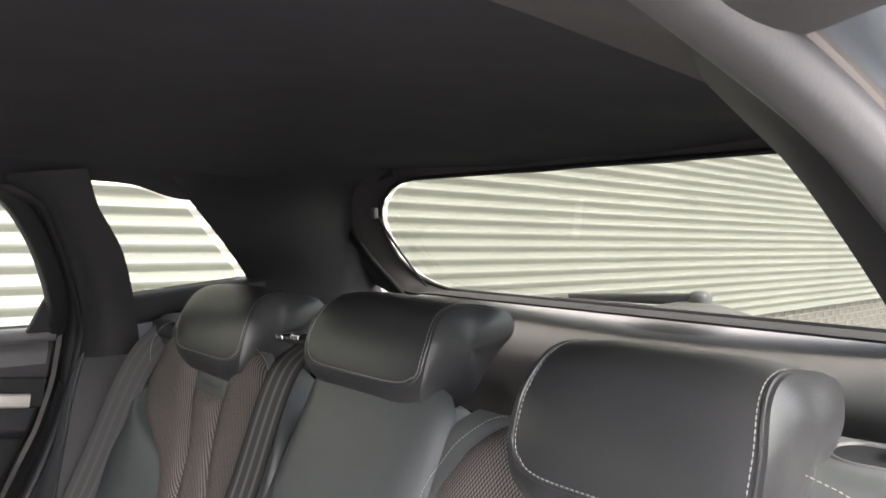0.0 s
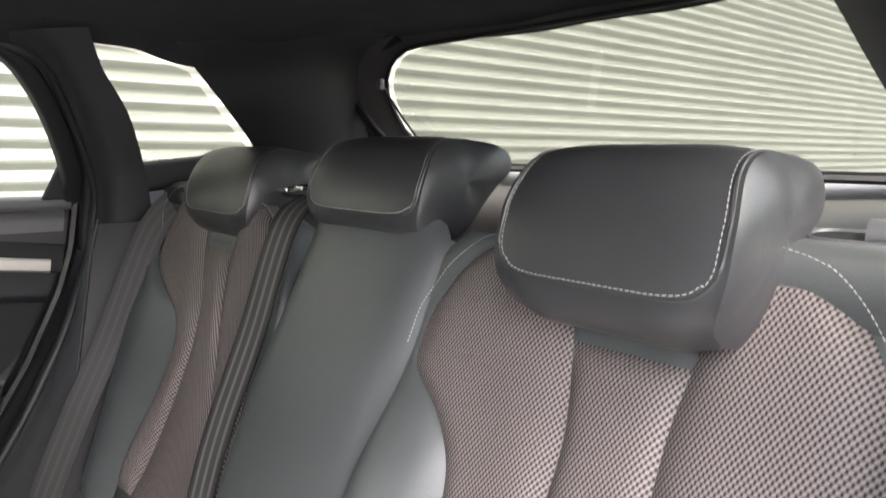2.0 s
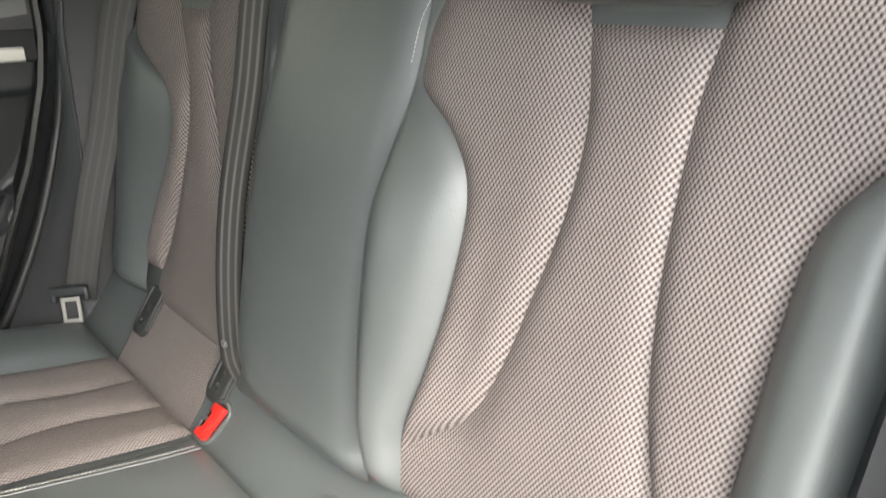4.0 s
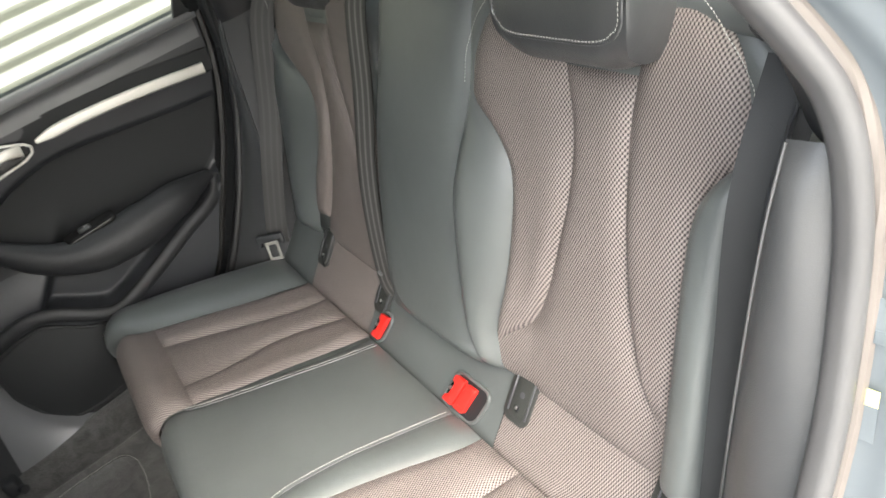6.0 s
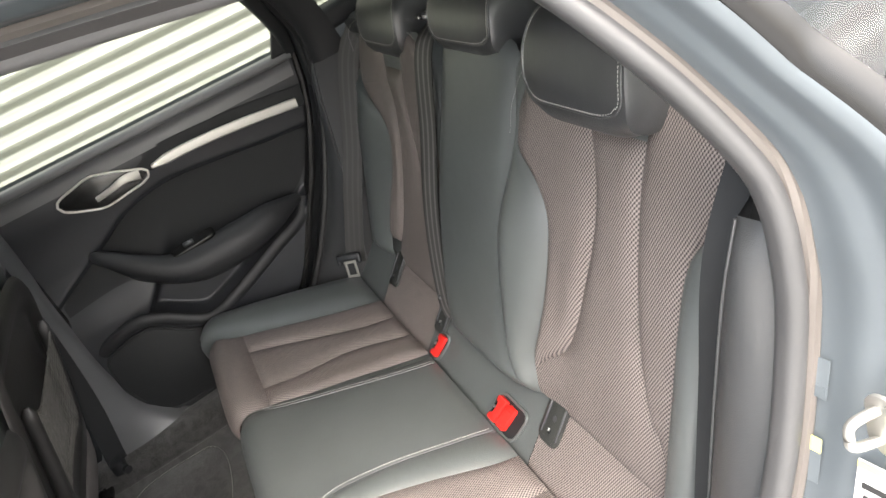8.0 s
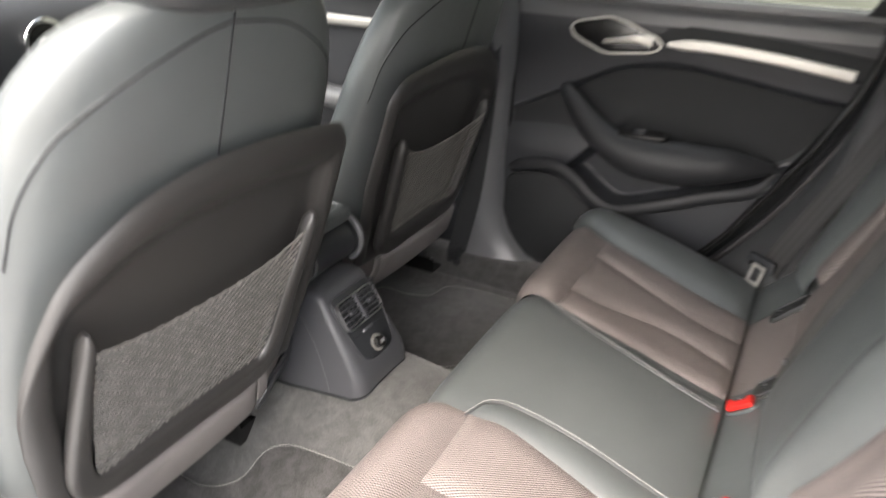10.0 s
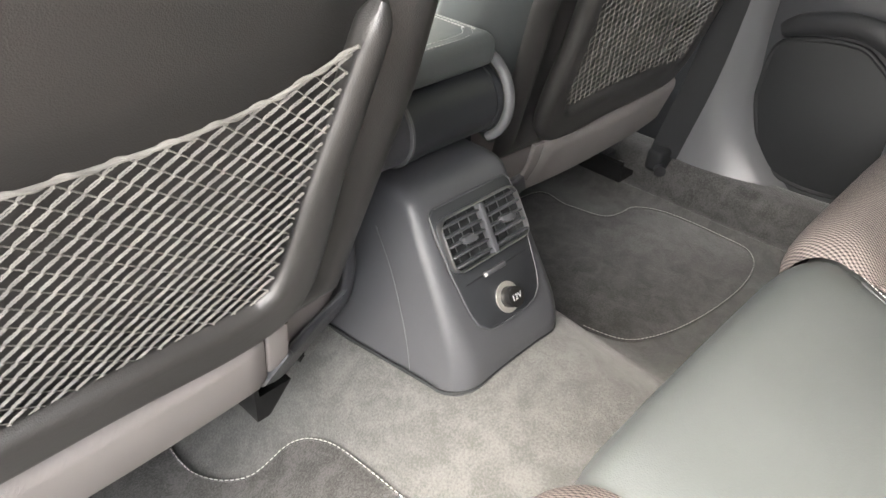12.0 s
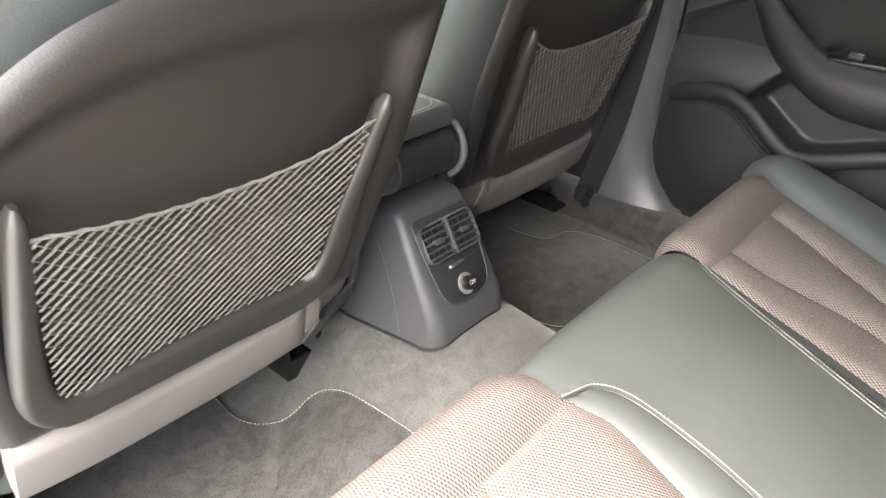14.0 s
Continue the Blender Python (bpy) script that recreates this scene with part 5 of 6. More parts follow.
    me = bpy.data.meshes.new("net")
    me.from_pydata(verts, [], faces)
    bm = bmesh.new()
    bm.from_mesh(me)
    bpy.data.meshes.remove(me)
    part("pocket_net", bm, CORD, seat, "pale grey knotted cord net", 80)
    top = [at(x, topz(x), belly(x)) for x in lin(-0.156, 0.187, 90)]
    part("net_hem", tube(top, 0.0014, 7), CORD, seat, "pale elastic hem cord")
    wrap = [p + FOUT * 0.0013 * math.cos(i * 0.9) + Vector((0, 0, 0.0015 * math.sin(i * 0.9))) for i, p in enumerate(top)]
    part("hem_wrap", tube(spline(wrap, 2), 0.0009, 6), CORD, seat)
    # lower fabric roll and its side clip
    xs = lin(-0.124, 0.222, 30)
    low = curve_of([(-0.124, 0.552), (-0.08, 0.546), (0.0, 0.541), (0.097, 0.541), (0.222, 0.545)])
    roll = [at(x, low(x), -0.004) for x in xs]
    part("lower_fabric", sweep(roll, lambda i: rrect(0.094 - 0.010 * (i < 1), 0.046 - 0.01 * (i < 1), 0.020 - 0.004 * (i < 1), 5), False, FOUT), FABRIC, seat, "pale taupe fabric under the back panel")
    side = [at(x, z, d) for x, z, d in ((0.222, 0.530, -0.030), (0.245, 0.530, -0.050), (0.264, 0.535, -0.09))]
    part("side_fabric", sweep(side, lambda i: rrect(0.080, 0.028, 0.012, 4), False, FOUT), FABRIC, seat, "taupe fabric side flap")
    flap = [[at(-0.120, 0.590, 0.002), at(-0.16, 0.592, -0.002), at(-0.205, 0.600, -0.012), at(-0.236, 0.63, -0.03)], [at(-0.126, 0.512, 0.012), at(-0.165, 0.496, -0.004), at(-0.215, 0.500, -0.014), at(-0.246, 0.54, -0.026)]]
    part("side_fabric", grid(lambda i, k: flap[k][i], [0, 1, 2, 3], [0, 1]), FABRIC, seat, "taupe fabric side flap")
    tab = [at(-0.132, 0.590, 0.010), at(-0.134, 0.562, 0.014), at(-0.138, 0.535, 0.013)]
    part("fabric_tab", sweep(spline(tab, 4), lambda i: rrect(0.022, 0.006, 0.0025, 3), False, FOUT), FABRIC, seat)
    clip = spline([at(-0.134, 0.532, 0.014), at(-0.152, 0.522, 0.010), at(-0.200, 0.515, -0.006), at(-0.236, 0.520, -0.012), at(-0.248, 0.530, -0.016), at(-0.250, 0.56, -0.022), at(-0.246, 0.60, -0.034)], 6)
    ends = len(clip)
    part("lower_clip", sweep(clip, lambda i: rrect(0.042 - 0.027 * min(1, i / ends * 1.5), 0.008, 0.0034), False, FOUT), CONSOLE, seat, "dark plastic cover clip")
    # paler strip along the upper edge of the clip
    part("clip_edge", tube([p + Vector((0, 0.002, 0.018 - 0.011 * min(1, i / ends * 1.5))) for i, p in enumerate(clip)], 0.0024, 8), PLASTIC_GREY, seat, "pale edge of the clip")
    # cushion and rails
    part("cushion", box(0.50, 0.46, 0.16, 0.05, (0, -0.98, 0.52), 4), LEATHER, seat, "dark grey leather seat cushion")
    part("seat_base", box(0.40, 0.30, 0.10, 0.02, (0, -1.06, 0.43), 2), SOFT_BLACK, seat)
    for k in (-1, 1):
        inner = k * flip < 0
        x, y, z = (k * 0.182, -0.764, 0.413) if inner else (k * 0.252, -0.735, 0.376)
        foot = -0.030 if inner else -0.004
        # an open channel with a chamfered lip on one side
        chan = [(-0.030, 0.030), (-0.026, 0.034), (-0.024, 0.004), (0.022, 0.004), (0.029, 0.012), (0.029, 0.030), (0.024, 0.036), (0.030, 0.038), (0.035, 0.032), (0.035, 0.008), (0.028, foot), (-0.030, foot)]
        rail = sweep([(x, y - 0.5, z), (x, y - 0.25, z), (x, y, z)], lambda i: [(-a, b) for a, b in chan][::flip], False)
        part("seat_rail", rail, GLOSS_BLACK, seat, "black open seat rail")
        part("rail_slide", box(0.036, 0.44, 0.022, 0.004, (x - 0.002, y - 0.262, z + 0.018), 2), SOFT_BLACK, seat)
        part("rail_stop", box(0.014, 0.012, 0.010, 0.002, (x - 0.006, y - 0.025, z + 0.010), 2), PLASTIC_GREY, seat)
    # seams on the leather back
    lines = [[(0.018, 1.168), (0.017, 1.13), (0.015, 1.08), (0.014, 1.04), (0.013, 1.0)]]
    lines += [[(0.018, 1.145), (k * 0.060, 1.135), (k * 0.120, 1.110), (k * 0.175, 1.075), (k * 0.205, 1.04), (k * 0.225, 0.99), (k * 0.235, 0.93)] for k in (-1, 1)]
    for line in lines:
        flat = [(v.x, v.y) for v in spline([(x, z, 0) for x, z in line], 8)]
        seam = laid(rest, flat, -FOUT, lambda x, z: at(x, z, 0.2))
        part("seam", tube(seam, 0.0014, 6), SOFT_BLACK, seat, "dark seam in the leather")
        part("seam_welt", tube([p - FOUT * 0.0006 + Vector((0, 0, 0.0030)) for p in seam], 0.0016, 6), LEATHER, seat)
    return seat


front_seat(0.35, 0.0, 1, "front seats")
front_seat(-0.35, -0.063, -1, "front seats")


def front_headrest(x, y):
    h = thing("headrest", "dark leather front headrest on two chromed posts", "headrest", "front headrests", at=(x, y, 1.255))

    def fn(k, u):
        a = 2 * math.pi * k / 28
        ca, sa = math.cos(a), math.sin(a)
        w = 0.146 * (1 - 0.12 * max(0, u)) * (1 - abs(u) ** 6) ** 0.4 if abs(u) < 1 else 0.05
        t = (0.060 - 0.012 * u) * (1 - abs(u) ** 4) ** 0.5 if abs(u) < 1 else 0.02
        return w * math.copysign(abs(ca) ** 0.45, ca), t * math.copysign(abs(sa) ** 0.55, sa) - 0.045 * u, 0.10 * u
    us = [math.sin(math.pi / 2 * t) for t in lin(-0.97, 0.97, 24)]
    bm = grid(fn, list(range(28)), us, None, True)
    bmesh.ops.holes_fill(bm, edges=[e for e in bm.edges if len(e.link_faces) == 1], sides=0)
    part("pad", bm, LEATHER_DARK, h, "", 60)
    for k in (-1, 1):
        part("post", tube([(k * 0.06, -0.02, -0.16), (k * 0.06, 0, -0.05)], 0.007, 10), CHROME, h, "chromed post")
        part("post_sleeve", tube([(k * 0.06, -0.026, -0.105), (k * 0.06, -0.024, -0.085)], 0.014, 12), PLASTIC, h)


front_headrest(0.342, -0.592)
front_headrest(-0.36, -0.645)


# ---- centre console ----
def console():
    c = thing("centre_console", "dark grey centre console with rear air vents and power socket", "centre console")
    cx = 0.006
    levels = [(0.430, 0), (0.450, 0), (0.470, 0), (0.490, 0), (0.505, 0), (0.520, 0), (0.545, 0), (0.575, 0), (0.605, 0), (0.630, 0), (0.643, 0.0), (0.649, 0.0025), (0.653, 0.007), (0.655, 0.014), (0.6555, 0.035)]
    rear = curve_of([(0.43, -0.580), (0.46, -0.579), (0.49, -0.577), (0.515, -0.584), (0.54, -0.600), (0.60, -0.638), (0.655, -0.673)])
    wide = curve_of([(0.43, 0.090), (0.46, 0.086), (0.50, 0.080), (0.55, 0.076), (0.60, 0.072), (0.655, 0.067)])
    turn = curve_of([(0.43, 0.040), (0.50, 0.026), (0.55, 0.018), (0.655, 0.014)])

    def outline(z, inset):
        """Half of the plan at one height: along the side, then round the rear corner."""
        w, yr, r = wide(z) - inset, rear(z) - inset, turn(z)
        flare = 0.55 * max(0, 0.62 - z)
        side = [(w + flare * min(0.12, (yr - r - y)), y) for y in lin(-1.0, yr - r, 14)]
        arc = [(w - r + r * math.cos(a), yr - r + r * math.sin(a)) for a in lin(0, math.pi / 2, 7)[1:]]
        flat = [((w - r) * k, yr) for k in (0.66, 0.33, 0)]
        half = side + arc + flat
        return half + [(-x, y) for x, y in half[-2::-1]]
    rows = [[Vector((cx + x, y, z)) for x, y in outline(z, inset)] for z, inset in levels]
    rows.append([Vector((cx + (p.x - cx) * 0.02, p.y - 0.03, 0.6556)) for p in rows[-1]])
    m_ = len(rows[0])
    part("body", grid(lambda i, j: rows[j][i], list(range(m_)), list(range(len(rows)))), CONSOLE, c, "slate grey console body", 50)
    # thin black line where the console's foot meets the carpet
    part("base_line", tube([Vector((cx + x * 1.004, y + 0.001, floor_z(x, y) + 0.002)) for x, y in outline(0.455, 0)], 0.0022, 6), SOFT_BLACK, c)
    for s in (1, -1):
        seam = [(0.70, 0.608, -0.710), (0.70, 0.57, -0.683), (0.70, 0.51, -0.655), (0.70, 0.45, -0.636)]
        line = []
        for v in spline([(y, z, 0) for _, z, y in seam], 6):
            yr, r = rear(v.y), turn(v.y)
            line.append((cx + s * (wide(v.y) + 0.55 * max(0, 0.62 - v.y) * min(0.12, max(0, yr - r - v.x)) + 0.0004), v.x, v.y))
        part("panel_gap", tube(line, 0.00045, 6), PLASTIC_GREY, c)
    # axes of the rear panel
    o, dn = Vector((0, -0.661, 0.632)), Vector((0, 0.068, -0.107)).normalized()
    out = Vector((0, -dn.z, dn.y))
    m = Matrix(((1, 0, 0, o.x), (0, -dn.y, out.y, o.y), (0, -dn.z, out.z, o.z), (0, 0, 0, 1)))
    face = [(0.056, 0.0), (0.057, -0.02), (0.055, -0.06), (0.050, -0.098), (0.045, -0.113), (0.034, -0.122), (0.018, -0.1245)]
    face = [(0.050, 0.006)] + face + [(-a, b) for a, b in face[::-1]] + [(-0.050, 0.006)]
    face = [(cx + a, b) for a, b in face]
    part("rear_panel", slab(face, 0.004, 0.0012, 2, m @ Matrix.Translation((0, 0, 0.003))), PLASTIC, c, "dark grey rear panel")
    part("panel_rim", tube([m @ Vector((a, b, 0.0065)) for a, b in face], 0.0011, 6, True, out), CONSOLE, c)
    duct = [(cx + a, b - 0.032) for a, b in rrect(0.107, 0.052, 0.010, 5)]
    vent = part("air_vent", slab(duct, 0.002, 0, 1, m @ Matrix.Translation((0, 0, 0.0064))), SOFT_BLACK, c, "black air vent with slats")
    part("vent_rim", sweep([m @ Vector((a, b, 0.0105)) for a, b in duct], lambda i: rrect(0.0018, 0.008, 0.0008, 2), True, out), STEEL, vent, "bright chrome rim")
    part("vent_bar", box(0.0065, 0.051, 0.010, 0.002, (cx, -0.032, 0.0125), 2), CONSOLE, vent).matrix_local = m
    for sx in (-1, 1):
        for k in range(5):
            sl = part("slat", box(0.0475, 0.0022, 0.008, 0.0007, (cx + sx * 0.0275, -0.0125 - 0.0098 * k, 0.0115), 1), CONSOLE, vent)
            sl.matrix_local = m
        knob = slab([(-0.009, -0.004), (0.004, -0.004), (0.009, -0.001), (0.009, 0.004), (-0.004, 0.004), (-0.009, 0.001)], 0.009, 0.0018, 2)
        knob.transform(Matrix.Translation((cx + sx * 0.0275, -0.032, 0.0105)))
        part("vent_knob", knob, CONSOLE, vent).matrix_local = m
        for k in range(3):
            part("upright_slat", box(0.0012, 0.048, 0.002, 0.0003, (cx + sx * (0.014 + 0.0135 * k), -0.032, 0.0088), 1), PLASTIC, vent).matrix_local = m
    part("light_slot", box(0.032, 0.0055, 0.004, 0.0018, (cx + 0.004, -0.0725, 0.0075), 2), CONSOLE, c).matrix_local = m
    part("panel_line", box(0.088, 0.0012, 0.002, 0, (cx, -0.0725, 0.0067), 1), SOFT_BLACK, c).matrix_local = m
    part("slot_lamp", box(0.0035, 0.0035, 0.002, 0.001, (cx + 0.018, -0.0725, 0.0095), 2), GREY_PRINT, c, "small pale lamp").matrix_local = m
    m = m @ Matrix.Translation((0.004, -0.008, -0.004))
    sock = part("power_socket", tube([(0.002, -0.096, 0.008), (0.002, -0.096, 0.0125)], 0.0155, 28), SATIN, c, "bright metal socket ring")
    sock.matrix_local = m
    part("socket_plug", tube([(0.002, -0.096, 0.010), (0.002, -0.096, 0.024)], 0.0105, 24), GLOSS_BLACK, sock, "black socket cap")
    t = bpy.data.curves.new("socket_text", "FONT")
    t.body, t.size, t.align_x, t.align_y, t.extrude = "12V", 0.0085, "CENTER", "CENTER", 0.0002
    ob = new("socket_text", t)
    dg = bpy.context.evaluated_depsgraph_get()
    me = bpy.data.meshes.new_from_object(ob.evaluated_get(dg))
    bpy.data.objects.remove(ob)
    bm = bmesh.new()
    bm.from_mesh(me)
    # the panel's x runs against the reader's
    bm.transform(Matrix.Translation((0.002, -0.096, 0.0243)) @ Matrix.Scale(-1, 4, (1, 0, 0)))
    part("socket_text", bm, GREY_PRINT, sock)
    for o2 in sock.children:
        o2.matrix_parent_inverse = Matrix()
    return c


rear_console = console()


def armrest(c):
    cx, by, bz = 0.006, -0.724, 0.697
    pad = join(box(0.158, 0.36, 0.034, 0.013, (cx, -0.880, 0.749), 4), box(0.150, 0.34, 0.020, 0.008, (cx, -0.884, 0.731), 3))
    a = part("armrest", pad, LEATHER, c, "dark leather armrest with double seam")
    for inset, lift in ((0.008, 0.0), (0.015, 0.0006)):
        w, y1 = 0.073 - inset, -0.703 - inset
        line = [(cx + w, -1.0, 0.7664 + lift), (cx + w, y1 - 0.035, 0.7664 + lift), (cx + w * 0.93, y1 - 0.012, 0.766 + lift), (cx + w * 0.7, y1 - 0.001, 0.7655 + lift), (cx, y1 + 0.001, 0.7655 + lift)]
        line += [(2 * cx - x, y, z) for x, y, z in line[-2::-1]]
        part("stitching", stitches(spline(line, 6), (0, 0, 0), 0.0034, 0.0012, 0.0006), THREAD, a, "pale grey seam thread")
    part("hinge", tube([(x, by, bz) for x in (cx - 0.066, cx + 0.028)], 0.037, 40), PLASTIC, a, "dark round hinge barrel")
    part("hinge_ring", tube([(x, by, bz) for x in (cx + 0.0285, cx + 0.046)], 0.0378, 40), PLASTIC, a)
    part("hinge_ring", tube([(x, by, bz) for x in (cx + 0.0465, cx + 0.0495)], 0.0388, 40), PLASTIC_GREY, a, "grey hinge ring")
    part("hinge_cap", tube([(x, by, bz) for x in (cx + 0.050, cx + 0.078)], 0.0355, 40), CONSOLE, a)
    part("hinge_ring", tube([(x, by, bz) for x in (cx - 0.074, cx - 0.0665)], 0.0385, 40), PLASTIC, a)
    arc = [(cx - 0.079, by + 0.042 * math.cos(t), bz + 0.046 * math.sin(t)) for t in lin(radians(-62), radians(75), 14)] + [(cx - 0.079, -0.745, 0.751), (cx - 0.079, -0.80, 0.757)]
    part("hinge_cheek", sweep(arc, lambda i: rrect(0.010, 0.011, 0.0045, 4), False, (1, 0, 0)), PLASTIC_GREY, a, "grey curved cheek of the hinge")
    part("neck", box(0.092, 0.09, 0.075, 0.003, (cx - 0.026, -0.765, 0.675), 2), SOFT_BLACK, a)


armrest(rear_console)


# ---- floor mats ----
def floor_mat(s):
    mat = thing("floor_mat", "dark grey velour floor mat with stitched pale edge", "floor mat", "rear floor mats")
    line = [(0.165, -0.34), (0.162, -0.50), (0.166, -0.62), (0.171, -0.68), (0.190, -0.719), (0.236, -0.740), (0.268, -0.795), (0.276, -0.90), (0.40, -0.93), (0.53, -0.93), (0.56, -0.86), (0.575, -0.74), (0.60, -0.70), (0.60, -0.5), (0.58, -0.34)]
    if s < 0:
        line = [(0.216, -0.69), (0.212, -0.80), (0.24, -0.90), (0.48, -0.915), (0.495, -0.85), (0.512, -0.785), (0.544, -0.769), (0.582, -0.762), (0.600, -0.71), (0.602, -0.61), (0.594, -0.553), (0.54, -0.530), (0.45, -0.528), (0.34, -0.546), (0.262, -0.583), (0.226, -0.635)]
    p = [(s * v.x, v.y) for v in spline([(a, b, 0) for a, b in line], 5)]
    bm = slab(p if s > 0 else p[::-1], 0.005, 0.001, 1)
    bm.transform(Matrix.Translation((0, 0, 0.328)))
    for v in bm.verts:
        v.co.z += max(0, floor_z(v.co.x, v.co.y) - 0.328)
    part("mat_body", bm, MAT, mat)
    edge = [(a, b, 0.334 + max(0, floor_z(a, b) - 0.328)) for a, b in p]
    part("binding", tube([(a, b, c - 0.0012) for a, b, c in edge], 0.0016, 6), MAT, mat, "dark fabric binding")
    part("stitching", stitches([(a, b, c + 0.0006) for a, b, c in edge], (0, 0, 0), 0.0045, 0.0016, 0.0006), THREAD, mat, "pale seam thread")


floor_mat(1)
floor_mat(-1)


# ---- far rear door ----
RIDGE = curve_of([(-0.665, 0.645), (-0.648, 0.655), (-0.60, 0.678), (-0.535, 0.690), (-0.48, 0.672), (-0.426, 0.634), (-0.373, 0.612), (-0.282, 0.641), (-0.17, 0.683), (-0.077, 0.712), (-0.04, 0.75), (0.09, 0.82)])


INSERT = curve_of([(-0.67, 0.80), (-0.56, 0.852), (-0.493, 0.887), (-0.411, 0.928), (-0.303, 0.947), (-0.176, 0.935), (-0.038, 0.916), (0.09, 0.905)])


def door_x(y, z):
    """Inner face of the door lining: proud above the insert, a thin pocket edge, a full front below, hollow between."""
    low = ease_01((RIDGE(y) + 0.012 - z) / 0.020)
    lip = -0.475 + 0.9 * (z - 0.69)
    full = ease_01((lip - y) / 0.035) * ease_01((0.87 - z) / 0.16)
    hollow = -0.018 * ease_01((0.76 - z) / 0.05)
    return (-0.741 + 0.016 * ease_01((z - INSERT(y) + 0.004) / 0.014) + 0.016 * math.exp(-((z - 1.03) / 0.07) ** 2)
            + 0.046 * max(low, full) + hollow * (1 - max(low, full))
            - 0.022 * max(0, (0.56 - z) / 0.2) - 0.02 * max(0, (z - 1.06) / 0.05))


def rear_edge(z):
    return float(np.interp(z, [0.40, 0.46, 0.526, 0.60, 0.683, 0.80, 0.927, 1.0, 1.09], [-0.40, -0.26, -0.183, -0.125, -0.077, -0.005, 0.055, 0.078, 0.092]))


def door_lining():
    d = thing("door_1", "closed rear passenger door with dark lining, pale trim bar and chrome handle", "car door", kind="structure")

    def fn(u, z):
        y0, y1 = -0.665, rear_edge(z)
        y = y0 + (y1 - y0) * u
        return door_x(y, z), y, z
    part("lining", grid(fn, lin(0, 1, 110), lin(0.40, 1.092, 130)), DOOR_BLACK, d, "soft black door lining", 80)
    part("shoulder", sweep([(-0.722, y, 1.083) for y in lin(-0.665, 0.092, 30)], lambda i: rrect(0.045, 0.022, 0.008), False), PLASTIC_GREY, d, "dark shoulder below the window")
    part("upper_lining", grid(lambda u, z: (door_x(-0.66 + (rear_edge(z) + 0.655) * u, z) + 0.0015, -0.66 + (rear_edge(z) + 0.655) * u, z), lin(0, 1, 40), lin(1.034, 1.090, 10)), PLASTIC_GREY, d, "grey upper door lining", 80)
    part("outer_skin", grid(lambda u, z: (-0.83 + 0.10 * max(0, z - 0.9), -0.70 + 0.80 * u, z), lin(0, 1, 4), lin(0.35, 1.09, 6)), PAINT, d)
    # insert with soft surround
    lo = curve_of([(-0.66, 0.775), (-0.52, 0.785), (-0.42, 0.765), (-0.30, 0.745), (-0.055, 0.77), (0.05, 0.895)])

    def face(u, v):
        y = -0.655 + 0.70 * u
        z = lo(y) + (INSERT(y) - 0.003 - lo(y)) * v
        return door_x(y, z) + 0.0015, y, z
    part("insert", grid(face, lin(0, 1, 70), lin(0, 1, 20)), SOFT_BLACK, d, "black fabric insert", 70)
    # trim bar in its recess
    bed = spline([(-0.716, -0.345, 1.018), (-0.713, -0.25, 1.015), (-0.712, -0.10, 1.006), (-0.712, 0.075, 0.985)], 8)
    part("trim_bed", sweep(bed, lambda i: rrect(0.012, 0.052, 0.005), False), SOFT_BLACK, d)
    bar = spline([(-0.704, -0.312, 0.999), (-0.702, -0.22, 1.001), (-0.701, -0.10, 0.993), (-0.701, 0.052, 0.975)], 8)
    part("trim_bar", sweep(bar, lambda i: rrect(0.012, 0.024 * min(1, 0.35 + i / 5), 0.0045 * min(1, 0.35 + i / 5)), False), SATIN, d, "pale satin aluminium trim bar")
    # inner handle
    cup = [(-0.529, 1.014), (-0.523, 1.024), (-0.510, 1.030), (-0.450, 1.043), (-0.434, 1.043), (-0.396, 1.032), (-0.334, 1.007), (-0.324, 0.996), (-0.329, 0.984), (-0.348, 0.976), (-0.436, 0.966), (-0.455, 0.969), (-0.503, 0.988), (-0.522, 0.999)]
    mm = Matrix(((0, 0, 1, -0.712), (1, 0, 0, 0), (0, 1, 0, 0), (0, 0, 0, 1)))
    hd = part("door_handle", slab(cup, 0.010, 0.003, 2, mm), GLOSS_BLACK, d, "chrome inner door handle")
    loop = [Vector((-0.7005, *p)).lerp(Vector((-0.7005, *q)), t) for p, q in zip(cup, cup[1:] + cup[:1]) for t in (0.12, 0.5, 0.88)]
    part("handle_rim", sweep(loop, lambda i: rrect(0.0055, 0.006, 0.002, 2), True, (1, 0, 0)), SATIN, hd, "chrome rim")
    lever = spline([(-0.699, -0.450, 0.991), (-0.692, -0.41, 0.998), (-0.690, -0.375, 1.005), (-0.697, -0.343, 0.999)], 6)
    ln = len(lever)
    part("handle_lever", sweep(lever, lambda i: rrect(0.010, 0.012 + 0.014 * (i / ln) ** 1.5, 0.004), False), SATIN, hd, "satin metal lever")
    # armrest with pull
    path = spline([(-0.722, -0.535, 0.872), (-0.692, -0.510, 0.864), (-0.672, -0.453, 0.811), (-0.662, -0.396, 0.775), (-0.657, -0.33, 0.757), (-0.659, -0.232, 0.756), (-0.670, -0.14, 0.765), (-0.700, -0.055, 0.766)], 6)
    hh = [0.014, 0.018, 0.032, 0.036, 0.047, 0.049, 0.038, 0.012]
    ww = [0.012, 0.018, 0.026, 0.034, 0.040, 0.042, 0.036, 0.014]
    arm = part("armrest", sweep(path, lambda i: ring(float(np.interp(i / 6, range(8), ww)), float(np.interp(i / 6, range(8), hh)), 18), False), PILLAR, d, "dark grey armrest with pull")
